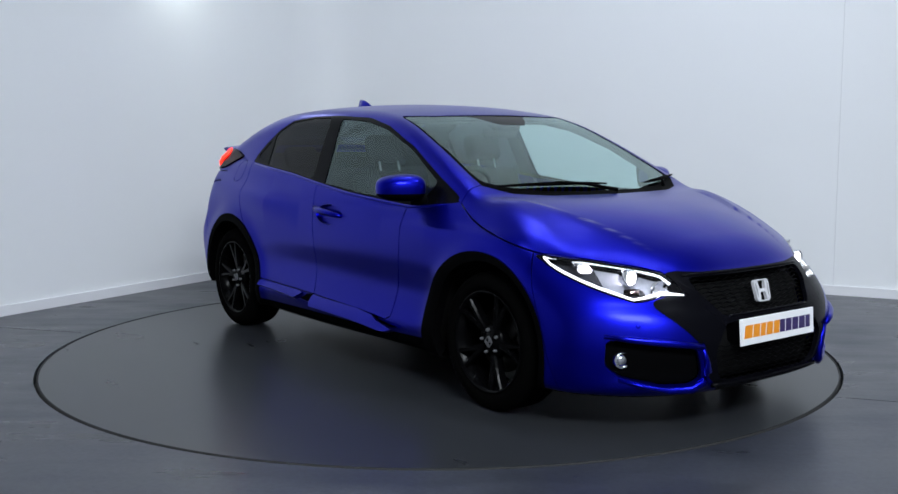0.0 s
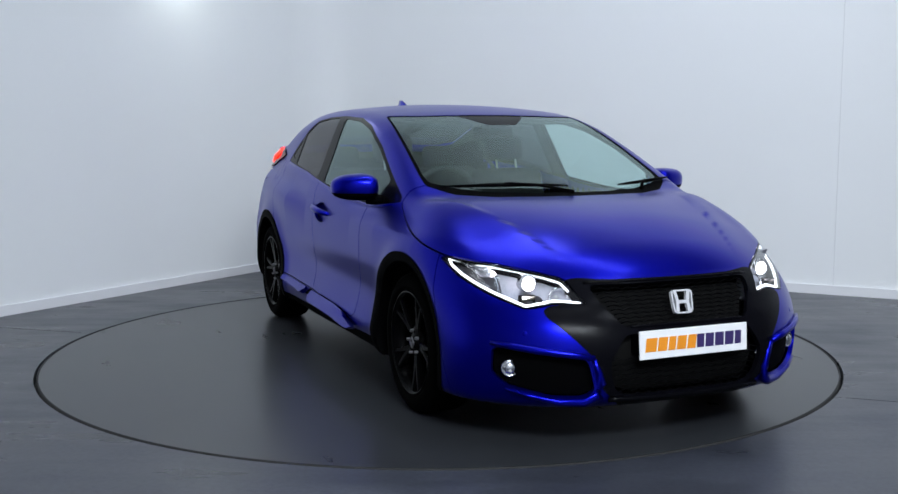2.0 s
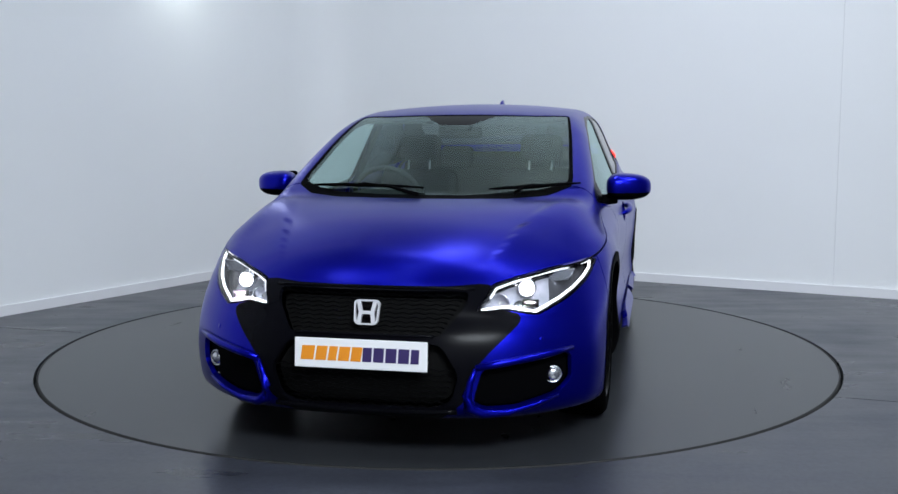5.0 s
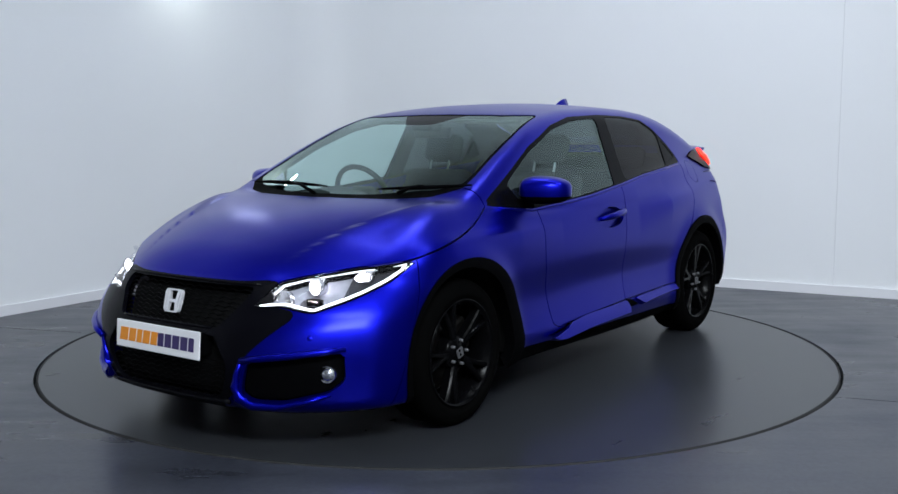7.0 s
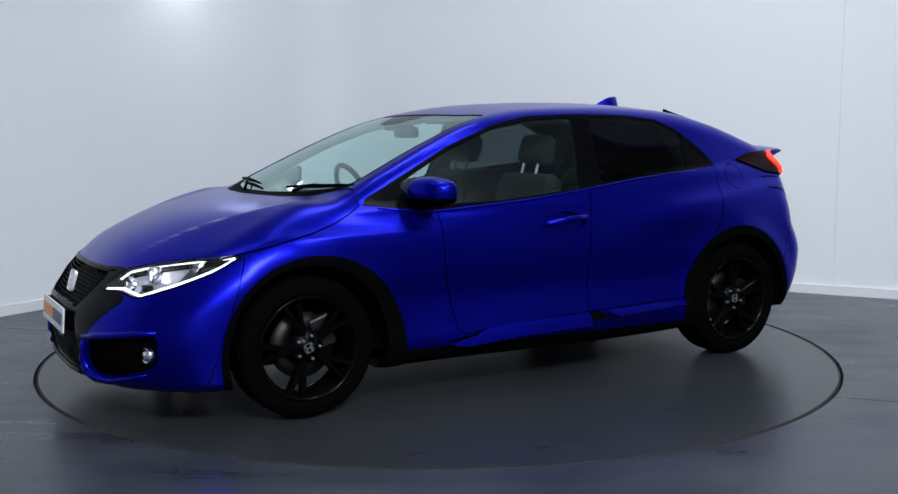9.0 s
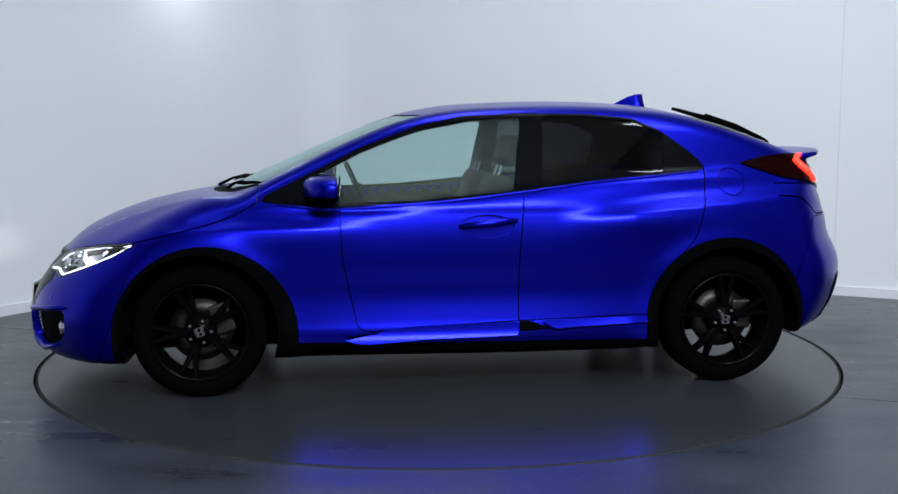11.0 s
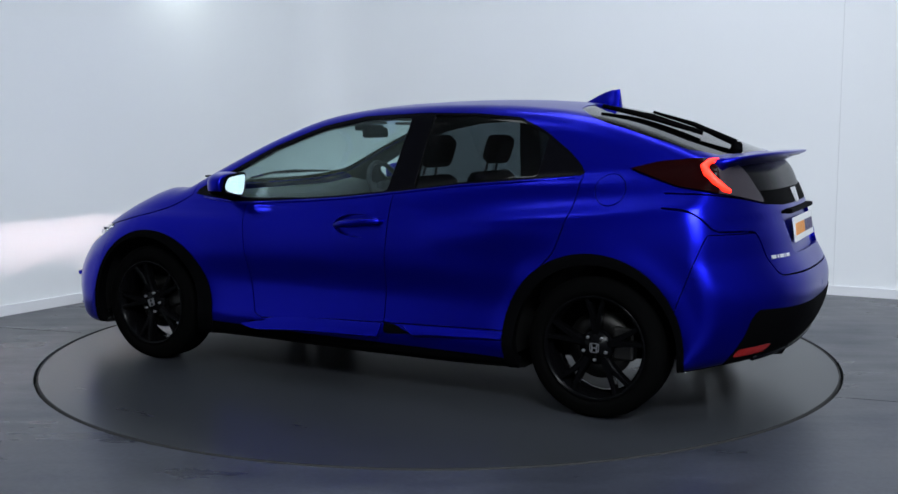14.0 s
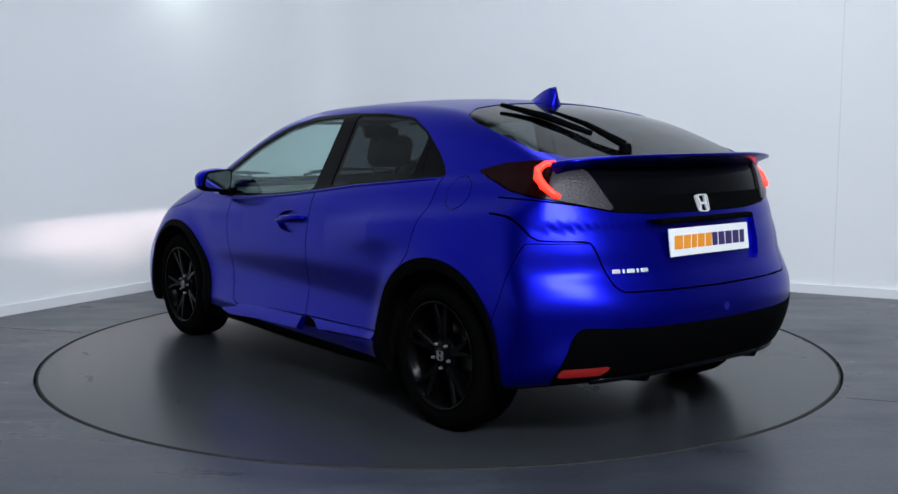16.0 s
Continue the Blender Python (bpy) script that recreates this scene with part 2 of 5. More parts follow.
def room():
    curve, fl, fr, fb = room_outline()
    tagged(wall_strip("wall_back", [fl] + curve + [fr], 0, ROOM_H, 0, 0.12, M_WALL), "smooth white painted studio walls with a rounded corner", "wall")
    # two added walls out of view; their grey tones down the car's reflections
    tagged(wall_strip("wall_front", [fl, fb], 0, ROOM_H, 0, 0.12, M_DARKWALL), "plain grey wall behind the camera, unseen, added to close the room", "wall")
    tagged(wall_strip("wall_side", [fr, fb], 0, ROOM_H, 0, 0.12, M_DARKWALL), "plain grey wall behind the camera, unseen, added to close the room", "wall")
    sk = wall_strip("baseboard", [C0 + DL * 12.3] + curve + [C0 + DR * 10.3], 0, 0.072, -0.016, 0.0, M_SKIRT)
    tagged(sk, "white painted skirting board with a bright top edge", "baseboard")
    # floor with a round opening for the turntable
    bm = bmesh.new()
    n = 192
    radii = (RING + 0.017, RING + 0.2, 3.2, 5, 8, 16)
    rows = [[bm.verts.new((r * math.cos(2 * math.pi * i / n), r * math.sin(2 * math.pi * i / n), 0)) for i in range(n)] for r in radii]
    low = [bm.verts.new((v.co.x, v.co.y, -0.05)) for v in rows[0]]
    for a, b in zip([low] + rows, rows):
        for i in range(n):
            bm.faces.new((a[i], a[(i + 1) % n], b[(i + 1) % n], b[i]))
    tagged(part("floor", bm, M_FLOOR, None), "grey painted concrete floor with scuffs and a soft sheen", "floor", kind="structure")
    bm = bmesh.new()
    bmesh.ops.create_circle(bm, cap_ends=True, segments=96, radius=RING + 0.3)
    bmesh.ops.translate(bm, verts=bm.verts[:], vec=(0, 0, -0.055))
    tagged(part("turntable_pit", bm, M_GROOVE, None), "dark pit under the turntable", "pit", kind="structure")
    bm = bmesh.new()
    cor = [Vector((p.x, p.y, 0)) for p in (C0 + DL * 12.6 - DR * 0.2, C0 - DL * 0.2 - DR * 0.2, C0 + DR * 10.7 - DL * 0.2, fb + DR * 0.2 + DL * 0.2)]
    lo = [bm.verts.new((p.x, p.y, ROOM_H)) for p in cor]
    hi = [bm.verts.new((p.x, p.y, ROOM_H + 0.15)) for p in cor]
    bm.faces.new(lo)
    bm.faces.new(hi)
    for i in range(4):
        bm.faces.new((lo[i], lo[(i + 1) % 4], hi[(i + 1) % 4], hi[i]))
    bmesh.ops.recalc_face_normals(bm, faces=bm.faces[:])
    tagged(part("ceiling", bm, M_CEIL, None), "plain pale painted studio ceiling", "ceiling", kind="structure")


def joints():
    """Faint joints in the floor and between the wall's boards."""
    for a, b in (((-2.27, 0.42), (-2.95, 0.62)), ((1.93, -1.22), (3.4, -1.75))):
        a, b = Vector((*a, 0)), Vector((*b, 0))
        d = (b - a).normalized()
        n = Vector((-d.y, d.x, 0)) * 0.003
        bm = slab([tuple((p + q)[:2]) for p, q in ((a, n), (b, n), (b, -n), (a, -n))], -0.01, 0.0008, "z")
        tagged(part("floor_joint", bm, M_GROOVE, None), "thin dark joint in the floor paint", "joint", kind="structure")
    p = C0 + DR * 4.735
    m = Matrix.Translation(p) @ Matrix.Rotation(math.atan2(DR.y, DR.x), 4, "Z")
    bm = box(bmesh.new(), -0.003, 0.003, -0.0006, 0.01, 0.074, ROOM_H - 0.02, 0.0, m)
    tagged(part("wall_joint", bm, M_JOINT, None), "faint upright joint cover between wall boards", "joint", kind="structure")


def turntable():
    root = lathe([(0.0001, -0.04), (RING, -0.04), (RING, -0.0), (RING - 0.3, 0.0), (1.2, 0.0), (0.0001, 0.0)], 192, "z")
    for f in root.faces:
        f.smooth = False
    disc = part("turntable", root, M_DISC, None)
    seal = lathe([(RING - 0.007, -0.03), (RING - 0.007, 0.0012), (RING + 0.002, 0.0012), (RING + 0.002, -0.03)], 192, "z")
    part("edge_seal", seal, M_GROOVE, disc, "thin black rubber edge seal")
    return tagged(disc, "round grey painted vehicle turntable, flush with the floor", "turntable")


def fill_panel(x, y, sx, sy, power, colour, z=ROOM_H):
    """An added fill lamp out of view: a flat lit panel on the ceiling, or hung below it on rods, with the lamp just
    under its diffuser.
    """
    bm = box(bmesh.new(), x - sx / 2 - 0.02, x + sx / 2 + 0.02, y - sy / 2 - 0.02, y + sy / 2 + 0.02, z - 0.05, z - 0.002, 0.004)
    ob = tagged(part("unseen_fill_panel", bm, M_PANEL, None), "flat white lit fill panel, hung on rods, added out of view" if z < ROOM_H else "flat white lit fill panel on the ceiling, added out of view", "ceiling lamp", "ceiling lamps")
    if z < ROOM_H:
        for dx, dy in ((-0.45, -0.45), (-0.45, 0.45), (0.45, -0.45), (0.45, 0.45)):
            part("rod", tube([(x + dx * sx, y + dy * sy, z - 0.01), (x + dx * sx, y + dy * sy, ROOM_H + 0.01)], 0.008), M_SKIRT, ob)
    area_lamp("fill_panel_lamp", (x, y, z - 0.056), sx, sy, power, colour)
    return ob


# added lamps, all unseen; places and powers balance the car against the walls
for px, py, sx, sy, w, tint, pz in ((0.6, 1.2, 1.4, 1.0, 30, (0.93, 1.0, 0.97), ROOM_H), (-3.4, -3.0, 1.0, 1.4, 8, (0.80, 0.89, 1.0), ROOM_H),
                                    (4.4, -4.4, 1.0, 1.4, 130, (0.80, 0.89, 1.0), ROOM_H), (1.7, -8.4, 3.2, 2.4, 1090, (0.84, 0.92, 1.0), 5.4)):
    fill_panel(px, py, sx, sy, w, tint, pz)


def wash_bar(base, way, inward, t, off, z, length, power, colour):
    """A long hung lamp added over the turntable, out of view, that throws its light outward on to a wall."""
    foot = base + way * t
    at = foot + inward * off + Vector((0, 0, z))
    aim = foot + Vector((0, 0, 1.6))
    m = Matrix.Translation(at) @ Matrix.Rotation(math.atan2(way.y, way.x), 4, "Z")
    bar = part("added_wash_lamp", box(bmesh.new(), -length / 2, length / 2, -0.06, 0.06, 0.0, 0.09, 0.01, m), M_SKIRT, None)
    tagged(bar, "long white hung lamp, added out of view to brighten the wall", "ceiling lamp", "hung lamps")
    for d in (-length * 0.4, length * 0.4):
        q = at + way * d
        part("rod", tube([q + Vector((0, 0, 0.05)), Vector((q.x, q.y, ROOM_H + 0.01))], 0.008), M_SKIRT, bar)
    go = (aim - at).normalized()
    area_lamp("wash_lamp", tuple(at + go * 0.09 - Vector((0, 0, 0.03))), length, 0.16, power, colour, tuple(aim), 140)


IN_L, IN_R = Vector((-DL.y, DL.x, 0)), Vector((DR.y, -DR.x, 0))
# helper lamps that brighten the two white walls but not the car
wash_bar(C0, DL, IN_L, 4.2, 3.3, 6.3, 5.5, 22, (0.66, 0.83, 1.0))
wash_bar(C0, DR, IN_R, 4.8, 3.3, 6.3, 5.5, 100, (0.82, 0.89, 1.0))


def wall_washer(t, z, power):
    """A small lamp on the left wall above the view, which lights the wall below it."""
    p = C0 + DL * t
    n = Vector((-DL.y, DL.x, 0)) * -1
    if n.dot(Vector((0, 0, 0)) - p) < 0:
        n = -n
    m = Matrix.Translation(p + n * 0.18) @ Matrix.Rotation(math.atan2(DL.y, DL.x), 4, "Z")
    lamp = part("wall_lamp", box(bmesh.new(), -0.15, 0.15, -0.06, 0.06, z, z + 0.08, 0.01, m), M_SKIRT, None)
    tagged(lamp, "small white wall lamp that washes the wall", "wall lamp")
    arm = tube([p + Vector((0, 0, z + 0.05)), p + n * 0.13 + Vector((0, 0, z + 0.05))], 0.015)
    part("arm", arm, M_SKIRT, lamp)
    area_lamp("washer_lamp", tuple(p + n * 0.18 + Vector((0, 0, z - 0.01))), 0.25, 0.08, power, (0.90, 1.0, 0.96))


wall_washer(1.95, 2.72, 3.0)

room()
joints()
table = turntable()

# ---- the car's outer skin: smooth surfaces that bound a lower body and a cabin ----
def curve1(xs, ys):
    """A smooth curve through points, as a function of arrays."""
    xs, ys = np.array(xs, float), np.array(ys, float)
    if xs[0] > xs[-1]:
        xs, ys = xs[::-1], ys[::-1]
    h, d = np.diff(xs), np.diff(ys) / np.diff(xs)
    m = np.zeros(len(xs))
    m[1:-1] = (d[:-1] * h[1:] + d[1:] * h[:-1]) / (h[1:] + h[:-1])
    m[0], m[-1] = d[0], d[-1]

    def f(x):
        x = np.clip(x, xs[0], xs[-1])
        i = np.clip(np.searchsorted(xs, x) - 1, 0, len(xs) - 2)
        t = (x - xs[i]) / h[i]
        t2, t3 = t * t, t * t * t
        return (2 * t3 - 3 * t2 + 1) * ys[i] + (t3 - 2 * t2 + t) * h[i] * m[i] + (-2 * t3 + 3 * t2) * ys[i + 1] + (t3 - t2) * h[i] * m[i + 1]
    return f


def smax(a, b, k):
    h = np.clip(0.5 + 0.5 * (a - b) / k, 0, 1)
    return b + (a - b) * h + k * h * (1 - h)


def smin(a, b, k):
    return -smax(-a, -b, k)


SX = (-2.2, -1.9, -1.6, -1.35, -1.0, -0.6, 0, 0.5, 0.9, 1.25, 1.6, 1.9, 2.2)
SZ = (0.10, 0.22, 0.30, 0.36, 0.48, 0.64, 0.80, 0.92, 1.02, 1.14)
SIDE = [curve1(SX, row) for row in (
    (0.780, 0.810, 0.840, 0.860, 0.830, 0.830, 0.830, 0.830, 0.840, 0.860, 0.850, 0.820, 0.780),
    (0.820, 0.840, 0.860, 0.880, 0.875, 0.870, 0.870, 0.870, 0.870, 0.880, 0.870, 0.840, 0.800),
    (0.830, 0.850, 0.865, 0.885, 0.892, 0.892, 0.892, 0.890, 0.885, 0.890, 0.875, 0.850, 0.800),
    (0.835, 0.855, 0.868, 0.887, 0.885, 0.880, 0.878, 0.876, 0.878, 0.890, 0.876, 0.850, 0.800),
    (0.840, 0.860, 0.870, 0.890, 0.878, 0.863, 0.857, 0.858, 0.870, 0.892, 0.875, 0.840, 0.790),
    (0.840, 0.860, 0.870, 0.888, 0.888, 0.880, 0.876, 0.876, 0.882, 0.890, 0.865, 0.820, 0.770),
    (0.800, 0.830, 0.852, 0.870, 0.878, 0.873, 0.870, 0.866, 0.860, 0.850, 0.820, 0.770, 0.720),
    (0.745, 0.775, 0.802, 0.822, 0.842, 0.845, 0.843, 0.830, 0.805, 0.775, 0.740, 0.700, 0.650),
    (0.710, 0.735, 0.765, 0.790, 0.805, 0.805, 0.800, 0.785, 0.750, 0.710, 0.670, 0.630, 0.600),
    (0.670, 0.690, 0.715, 0.740, 0.760, 0.760, 0.750, 0.730, 0.690, 0.650, 0.600, 0.600, 0.600))]
HOOD = curve1((2.2, 2.03, 1.95, 1.83, 1.67, 1.51, 1.35, 1.15, 0.95, 0.48, 0, -0.36, -0.65, -1.2, -1.6, -1.95, -2.2),
              (0.56, 0.690, 0.748, 0.812, 0.876, 0.918, 0.945, 0.962, 0.950, 0.905, 0.94, 0.985, 1.02, 1.055, 1.075, 1.085, 1.09))
HOODC = curve1((2.2, 2.0, 1.6, 1.3, 1.0, 0.5, -2.2), (0.30, 0.25, 0.125, 0.04, 0.012, 0.0, 0.0))
NOSE = curve1((0.08, 0.15, 0.2, 0.3, 0.42, 0.5, 0.57, 0.68, 0.8, 1.0), (2.0, 2.085, 2.13, 2.162, 2.162, 2.135, 2.088, 2.035, 1.975, 1.85))
TAIL = curve1((0.08, 0.2, 0.35, 0.5, 0.6, 0.66, 0.72, 0.8, 0.95, 1.05, 1.12, 1.2), (-1.92, -2.00, -2.105, -2.152, -2.148, -2.122, -2.09, -2.07, -2.01, -1.968, -1.94, -1.9))
ROOF = curve1((1.5, 1.25, 1.02, 0.86, 0.54, 0.35, 0.22, 0.03, -0.26, -0.58, -0.91, -1.07, -1.23, -1.38, -1.55, -1.72, -1.85, -1.98, -2.2),
              (0.835, 0.945, 1.047, 1.118, 1.258, 1.330, 1.367, 1.400, 1.420, 1.426, 1.415, 1.400, 1.372, 1.335, 1.277, 1.212, 1.162, 1.11, 1.02))
ROOFC = curve1((1.5, 1.1, 0.9, 0.5, 0.2, -0.5, -1.2, -2.0), (0.062, 0.048, 0.042, 0.038, 0.037, 0.040, 0.042, 0.035))
CABIN = curve1((1.6, 1.0, 0.5, 0.0, -0.6, -1.2, -1.6, -1.9, -2.2), (0.69, 0.785, 0.820, 0.828, 0.828, 0.812, 0.775, 0.735, 0.69))
FLOOR_Z = curve1((-2.3, -2.05, -1.6, -0.9, 0.8, 1.7, 2.0, 2.3), (0.31, 0.285, 0.225, 0.18, 0.18, 0.17, 0.16, 0.17))


def side_y(x, z):
    rows = np.stack([f(x) for f in SIDE])
    zs = np.array(SZ)
    z = np.clip(z, zs[0], zs[-1])
    i = np.clip(np.searchsorted(zs, z) - 1, 0, len(zs) - 2)
    h = np.diff(zs)
    d = np.diff(rows, axis=0) / h[:, None]
    m = np.zeros_like(rows)
    m[1:-1] = (d[:-1] * h[1:, None] + d[1:] * h[:-1, None]) / (h[1:] + h[:-1])[:, None]
    m[0], m[-1] = d[0], d[-1]
    k = np.arange(len(x))
    t = (z - zs[i]) / h[i]
    t2, t3 = t * t, t * t * t
    y = (2 * t3 - 3 * t2 + 1) * rows[i, k] + (t3 - 2 * t2 + t) * h[i] * m[i, k] + (-2 * t3 + 3 * t2) * rows[i + 1, k] + (t3 - t2) * h[i] * m[i + 1, k]
    # crease that rises through the rear door to the tail, and the flared wheel arches
    zc = 0.835 + (-x - 0.75) * 0.10
    w = np.clip((-x - 0.45) / 0.4, 0, 1) * np.clip((x + 2.0) / 0.3, 0, 1)
    y = y + 0.027 * w * np.exp(-((z - zc) / np.where(z > zc, 0.05, 0.10)) ** 2) - 0.010 * w * np.exp(-((z - zc - 0.11) / 0.05) ** 2)
    zf = 0.80 - 0.05 * np.clip(x - 1.2, 0, 1)
    wf = np.clip((x - 0.40) / 0.4, 0, 1) * np.clip((1.62 - x) / 0.3, 0, 1)
    y = y + 0.013 * wf * np.exp(-((z - zf) / np.where(z > zf, 0.03, 0.09)) ** 2)
    for ax in (1.262, -1.332):
        r = np.hypot(x - ax, z - 0.315)
        y = y + 0.012 * np.exp(-((r - 0.41) / 0.06) ** 2)
    return y


def skin_field(p):
    """Below zero inside the car's body."""
    x, y, z = p[:, 0], np.abs(p[:, 1]), p[:, 2]
    low = y - side_y(x, z)
    top = (z - (HOOD(x) - HOODC(x) * (y / 0.75) ** 2.5)) * 0.95
    # raised fold lines on the bonnet
    fold = 0.40 + 0.27 * np.clip((2.0 - x) / 0.9, 0, 1.2)
    top = top - 0.013 * np.clip((x - 1.1) / 0.15, 0, 1) * np.clip((1.90 - x) / 0.45, 0, 1) * np.exp(-((y - fold) / np.where(y > fold, 0.09, 0.014)) ** 2)
    low = smax(low, top, 0.06 + 0.05 * np.clip((x - 1.0) / 0.6, 0, 1))
    front = (x - (NOSE(z) - 0.2 * (np.maximum(y, 1e-6) / 0.7) ** 3.2)) * 0.8
    low = smax(low, front, 0.035 + 0.07 * np.clip((z - 0.56) / 0.12, 0, 1))
    rear = ((TAIL(z) + 0.165 * (np.maximum(y, 1e-6) / 0.7) ** 3.2) - x) * 0.8
    low = smax(low, rear, 0.035)
    low = smax(low, FLOOR_Z(x) - z, 0.05)
    cab = (y - (CABIN(x) - 0.43 * (z - 0.935))) * 0.92
    roof = (z - (ROOF(x) - ROOFC(x) * (y / 0.6) ** 2)) * 0.93
    cab = smax(cab, roof, 0.075 - 0.025 * np.clip(x / 0.4, 0, 1))
    cab = smax(cab, rear, 0.03)
    cab = smax(smax(cab, x - 1.42, 0.03), 0.90 - z, 0.02)
    return smin(low, cab, 0.025)


def cast(origin, way):
    """Meets rays from inside with the skin, all at once."""
    lo, hi = np.zeros(len(origin)), np.full(len(origin), 1.6)
    for _ in range(26):
        mid = (lo + hi) / 2
        inside = skin_field(origin + way * mid[:, None]) < 0
        lo, hi = np.where(inside, mid, lo), np.where(inside, hi, mid)
    return origin + way * ((lo + hi) / 2)[:, None]


def skin_normal(p):
    e = 0.0015
    g = np.stack([skin_field(p + d) - skin_field(p - d) for d in np.eye(3) * e], 1)
    return g / np.maximum(np.linalg.norm(g, axis=1), 1e-9)[:, None]


def skin_grid(nu_end, nu_mid, nv):
    """The left half of the skin as a grid of rays from a spine."""
    rows_o, rows_a = [], []
    x0, x1 = -1.45, 1.55
    for i in range(nu_end):
        rows_o.append(x0), rows_a.append(-math.pi / 2 * (1 - i / nu_end) ** 1.0)
    for i in range(nu_mid + 1):
        rows_o.append(x0 + (x1 - x0) * i / nu_mid), rows_a.append(0.0)
    for i in range(1, nu_end + 1):
        rows_o.append(x1), rows_a.append(math.pi / 2 * i / nu_end)
    phi = np.linspace(-math.pi / 2, math.pi / 2, nv)
    o, a = np.array(rows_o), np.array(rows_a)
    O = np.zeros((len(o), nv, 3))
    O[..., 0], O[..., 2] = o[:, None], 0.55
    D = np.stack(np.broadcast_arrays(np.sin(a)[:, None], np.cos(a)[:, None] * np.cos(phi)[None], np.cos(a)[:, None] * np.sin(phi)[None]), -1)
    pts = cast(O.reshape(-1, 3), D.reshape(-1, 3))
    pts = pts.reshape(len(o), nv, 3)
    pts[:, 0, 1] = pts[:, -1, 1] = 0.0
    idx = np.arange(len(o) * nv).reshape(len(o), nv)
    a, b, c, d = idx[:-1, :-1].ravel(), idx[1:, :-1].ravel(), idx[1:, 1:].ravel(), idx[:-1, 1:].ravel()
    tris = np.concatenate([np.stack([a, c, b], 1), np.stack([a, d, c], 1)])
    return pts.reshape(-1, 3), tris


class Skin:
    """Half of the skin as triangles with a region label each; regions are cut along exact lines."""

    def __init__(self, pts, tris):
        self.p = [tuple(q) for q in pts]
        self.t = [tuple(int(i) for i in q) for q in tris]
        self.lab = ["body"] * len(self.t)

    def cut(self, field, level, label, inside_of=None):
        """Splits triangles where field = level, and labels the part below it; inside_of: only these labels are relabelled."""
        P = np.array(self.p)
        s = field(P) - level
        s = np.where(np.abs(s) < 1e-6, 1e-6, s)
        T = np.array(self.t)
        sg = (s[T] > 0).sum(1)
        new_t, new_l = [], []
        cache = {}
        lab = self.lab

        def mid(i, j):
            k = (i, j) if i < j else (j, i)
            if k not in cache:
                f = s[i] / (s[i] - s[j])
                cache[k] = len(self.p)
                self.p.append(tuple(P[i] + (P[j] - P[i]) * f))
            return cache[k]
        for n in range(len(self.t)):
            ok = inside_of is None or lab[n] in inside_of
            tri = self.t[n]
            if not ok or sg[n] == 3:
                new_t.append(tri), new_l.append(lab[n])
            elif sg[n] == 0:
                new_t.append(tri), new_l.append(label)
            else:
                one = sg[n] == 1
                k = [q for q in range(3) if (s[tri[q]] > 0) == one][0]
                i, j, m = tri[k], tri[(k + 1) % 3], tri[(k + 2) % 3]
                u, v = mid(i, j), mid(i, m)
                la, lb = (lab[n], label) if one else (label, lab[n])
                new_t += [(i, u, v), (u, j, m), (u, m, v)]
                new_l += [la, lb, lb]
        self.t, self.lab = new_t, new_l

    def panel(self, field, label, inside_of, gap=0.0028):
        """A panel with an open joint round it."""
        self.cut(field, gap, "joint", inside_of)
        self.cut(field, -gap, label, ["joint"])
        self.lab = ["gap" if q == "joint" else q for q in self.lab]


def poly_field(poly, axes, keep):
    """Signed distance to a closed outline seen along an axis; keep(p) tells where the outline counts."""
    A = np.array(poly, float)
    B = np.roll(A, -1, axis=0)

    def f(P):
        q = P[:, list(axes)]
        d = np.full(len(q), 9.0)
        ins = np.zeros(len(q), bool)
        for a, b in zip(A, B):
            e, w = b - a, q - a
            t = np.clip((w @ e) / (e @ e), 0, 1)
            d = np.minimum(d, np.linalg.norm(w - t[:, None] * e, axis=1))
            c = ((a[1] > q[:, 1]) != (b[1] > q[:, 1]))
            with np.errstate(divide="ignore", invalid="ignore"):
                xi = a[0] + (q[:, 1] - a[1]) * (b[0] - a[0]) / (b[1] - a[1] if b[1] != a[1] else 1e-9)
            ins ^= c & (q[:, 0] < xi)
        d = np.where(ins, -d, d)
        return np.where(keep(P), d, np.maximum(np.abs(d), 0.2))
    return f


def rounded(poly, r=0.03, n=4):
    """The outline with its corners rounded."""
    out = []
    m = len(poly)
    for i in range(m):
        p0, p, p1 = Vector(poly[i - 1]), Vector(poly[i]), Vector(poly[(i + 1) % m])
        a, b = p0 - p, p1 - p
        k = min(r, a.length * 0.45, b.length * 0.45)
        s, e = p + a.normalized() * k, p + b.normalized() * k
        for j in range(n + 1):
            t = j / n
            out.append(tuple(s * (1 - t) ** 2 + p * 2 * t * (1 - t) + e * t * t))
    return out

# ---- cutting the skin into panels ----
def left(y0=0.35):
    return lambda p: p[:, 1] > y0


def front_of(x0):
    return lambda p: p[:, 0] > x0


def behind(x0):
    return lambda p: p[:, 0] < x0


def diag_field(poly, sign, keep):
    """Outline seen along a diagonal of the corner: pairs of (place along the corner, height)."""
    f = poly_field(poly, (0, 1), lambda p: np.ones(len(p), bool))

    def g(P):
        q = np.stack([(P[:, 1] + sign * P[:, 0]) / math.sqrt(2), P[:, 2], P[:, 2]], 1)
        d = f(q)
        return np.where(keep(P), d, np.maximum(np.abs(d), 0.2))
    return g


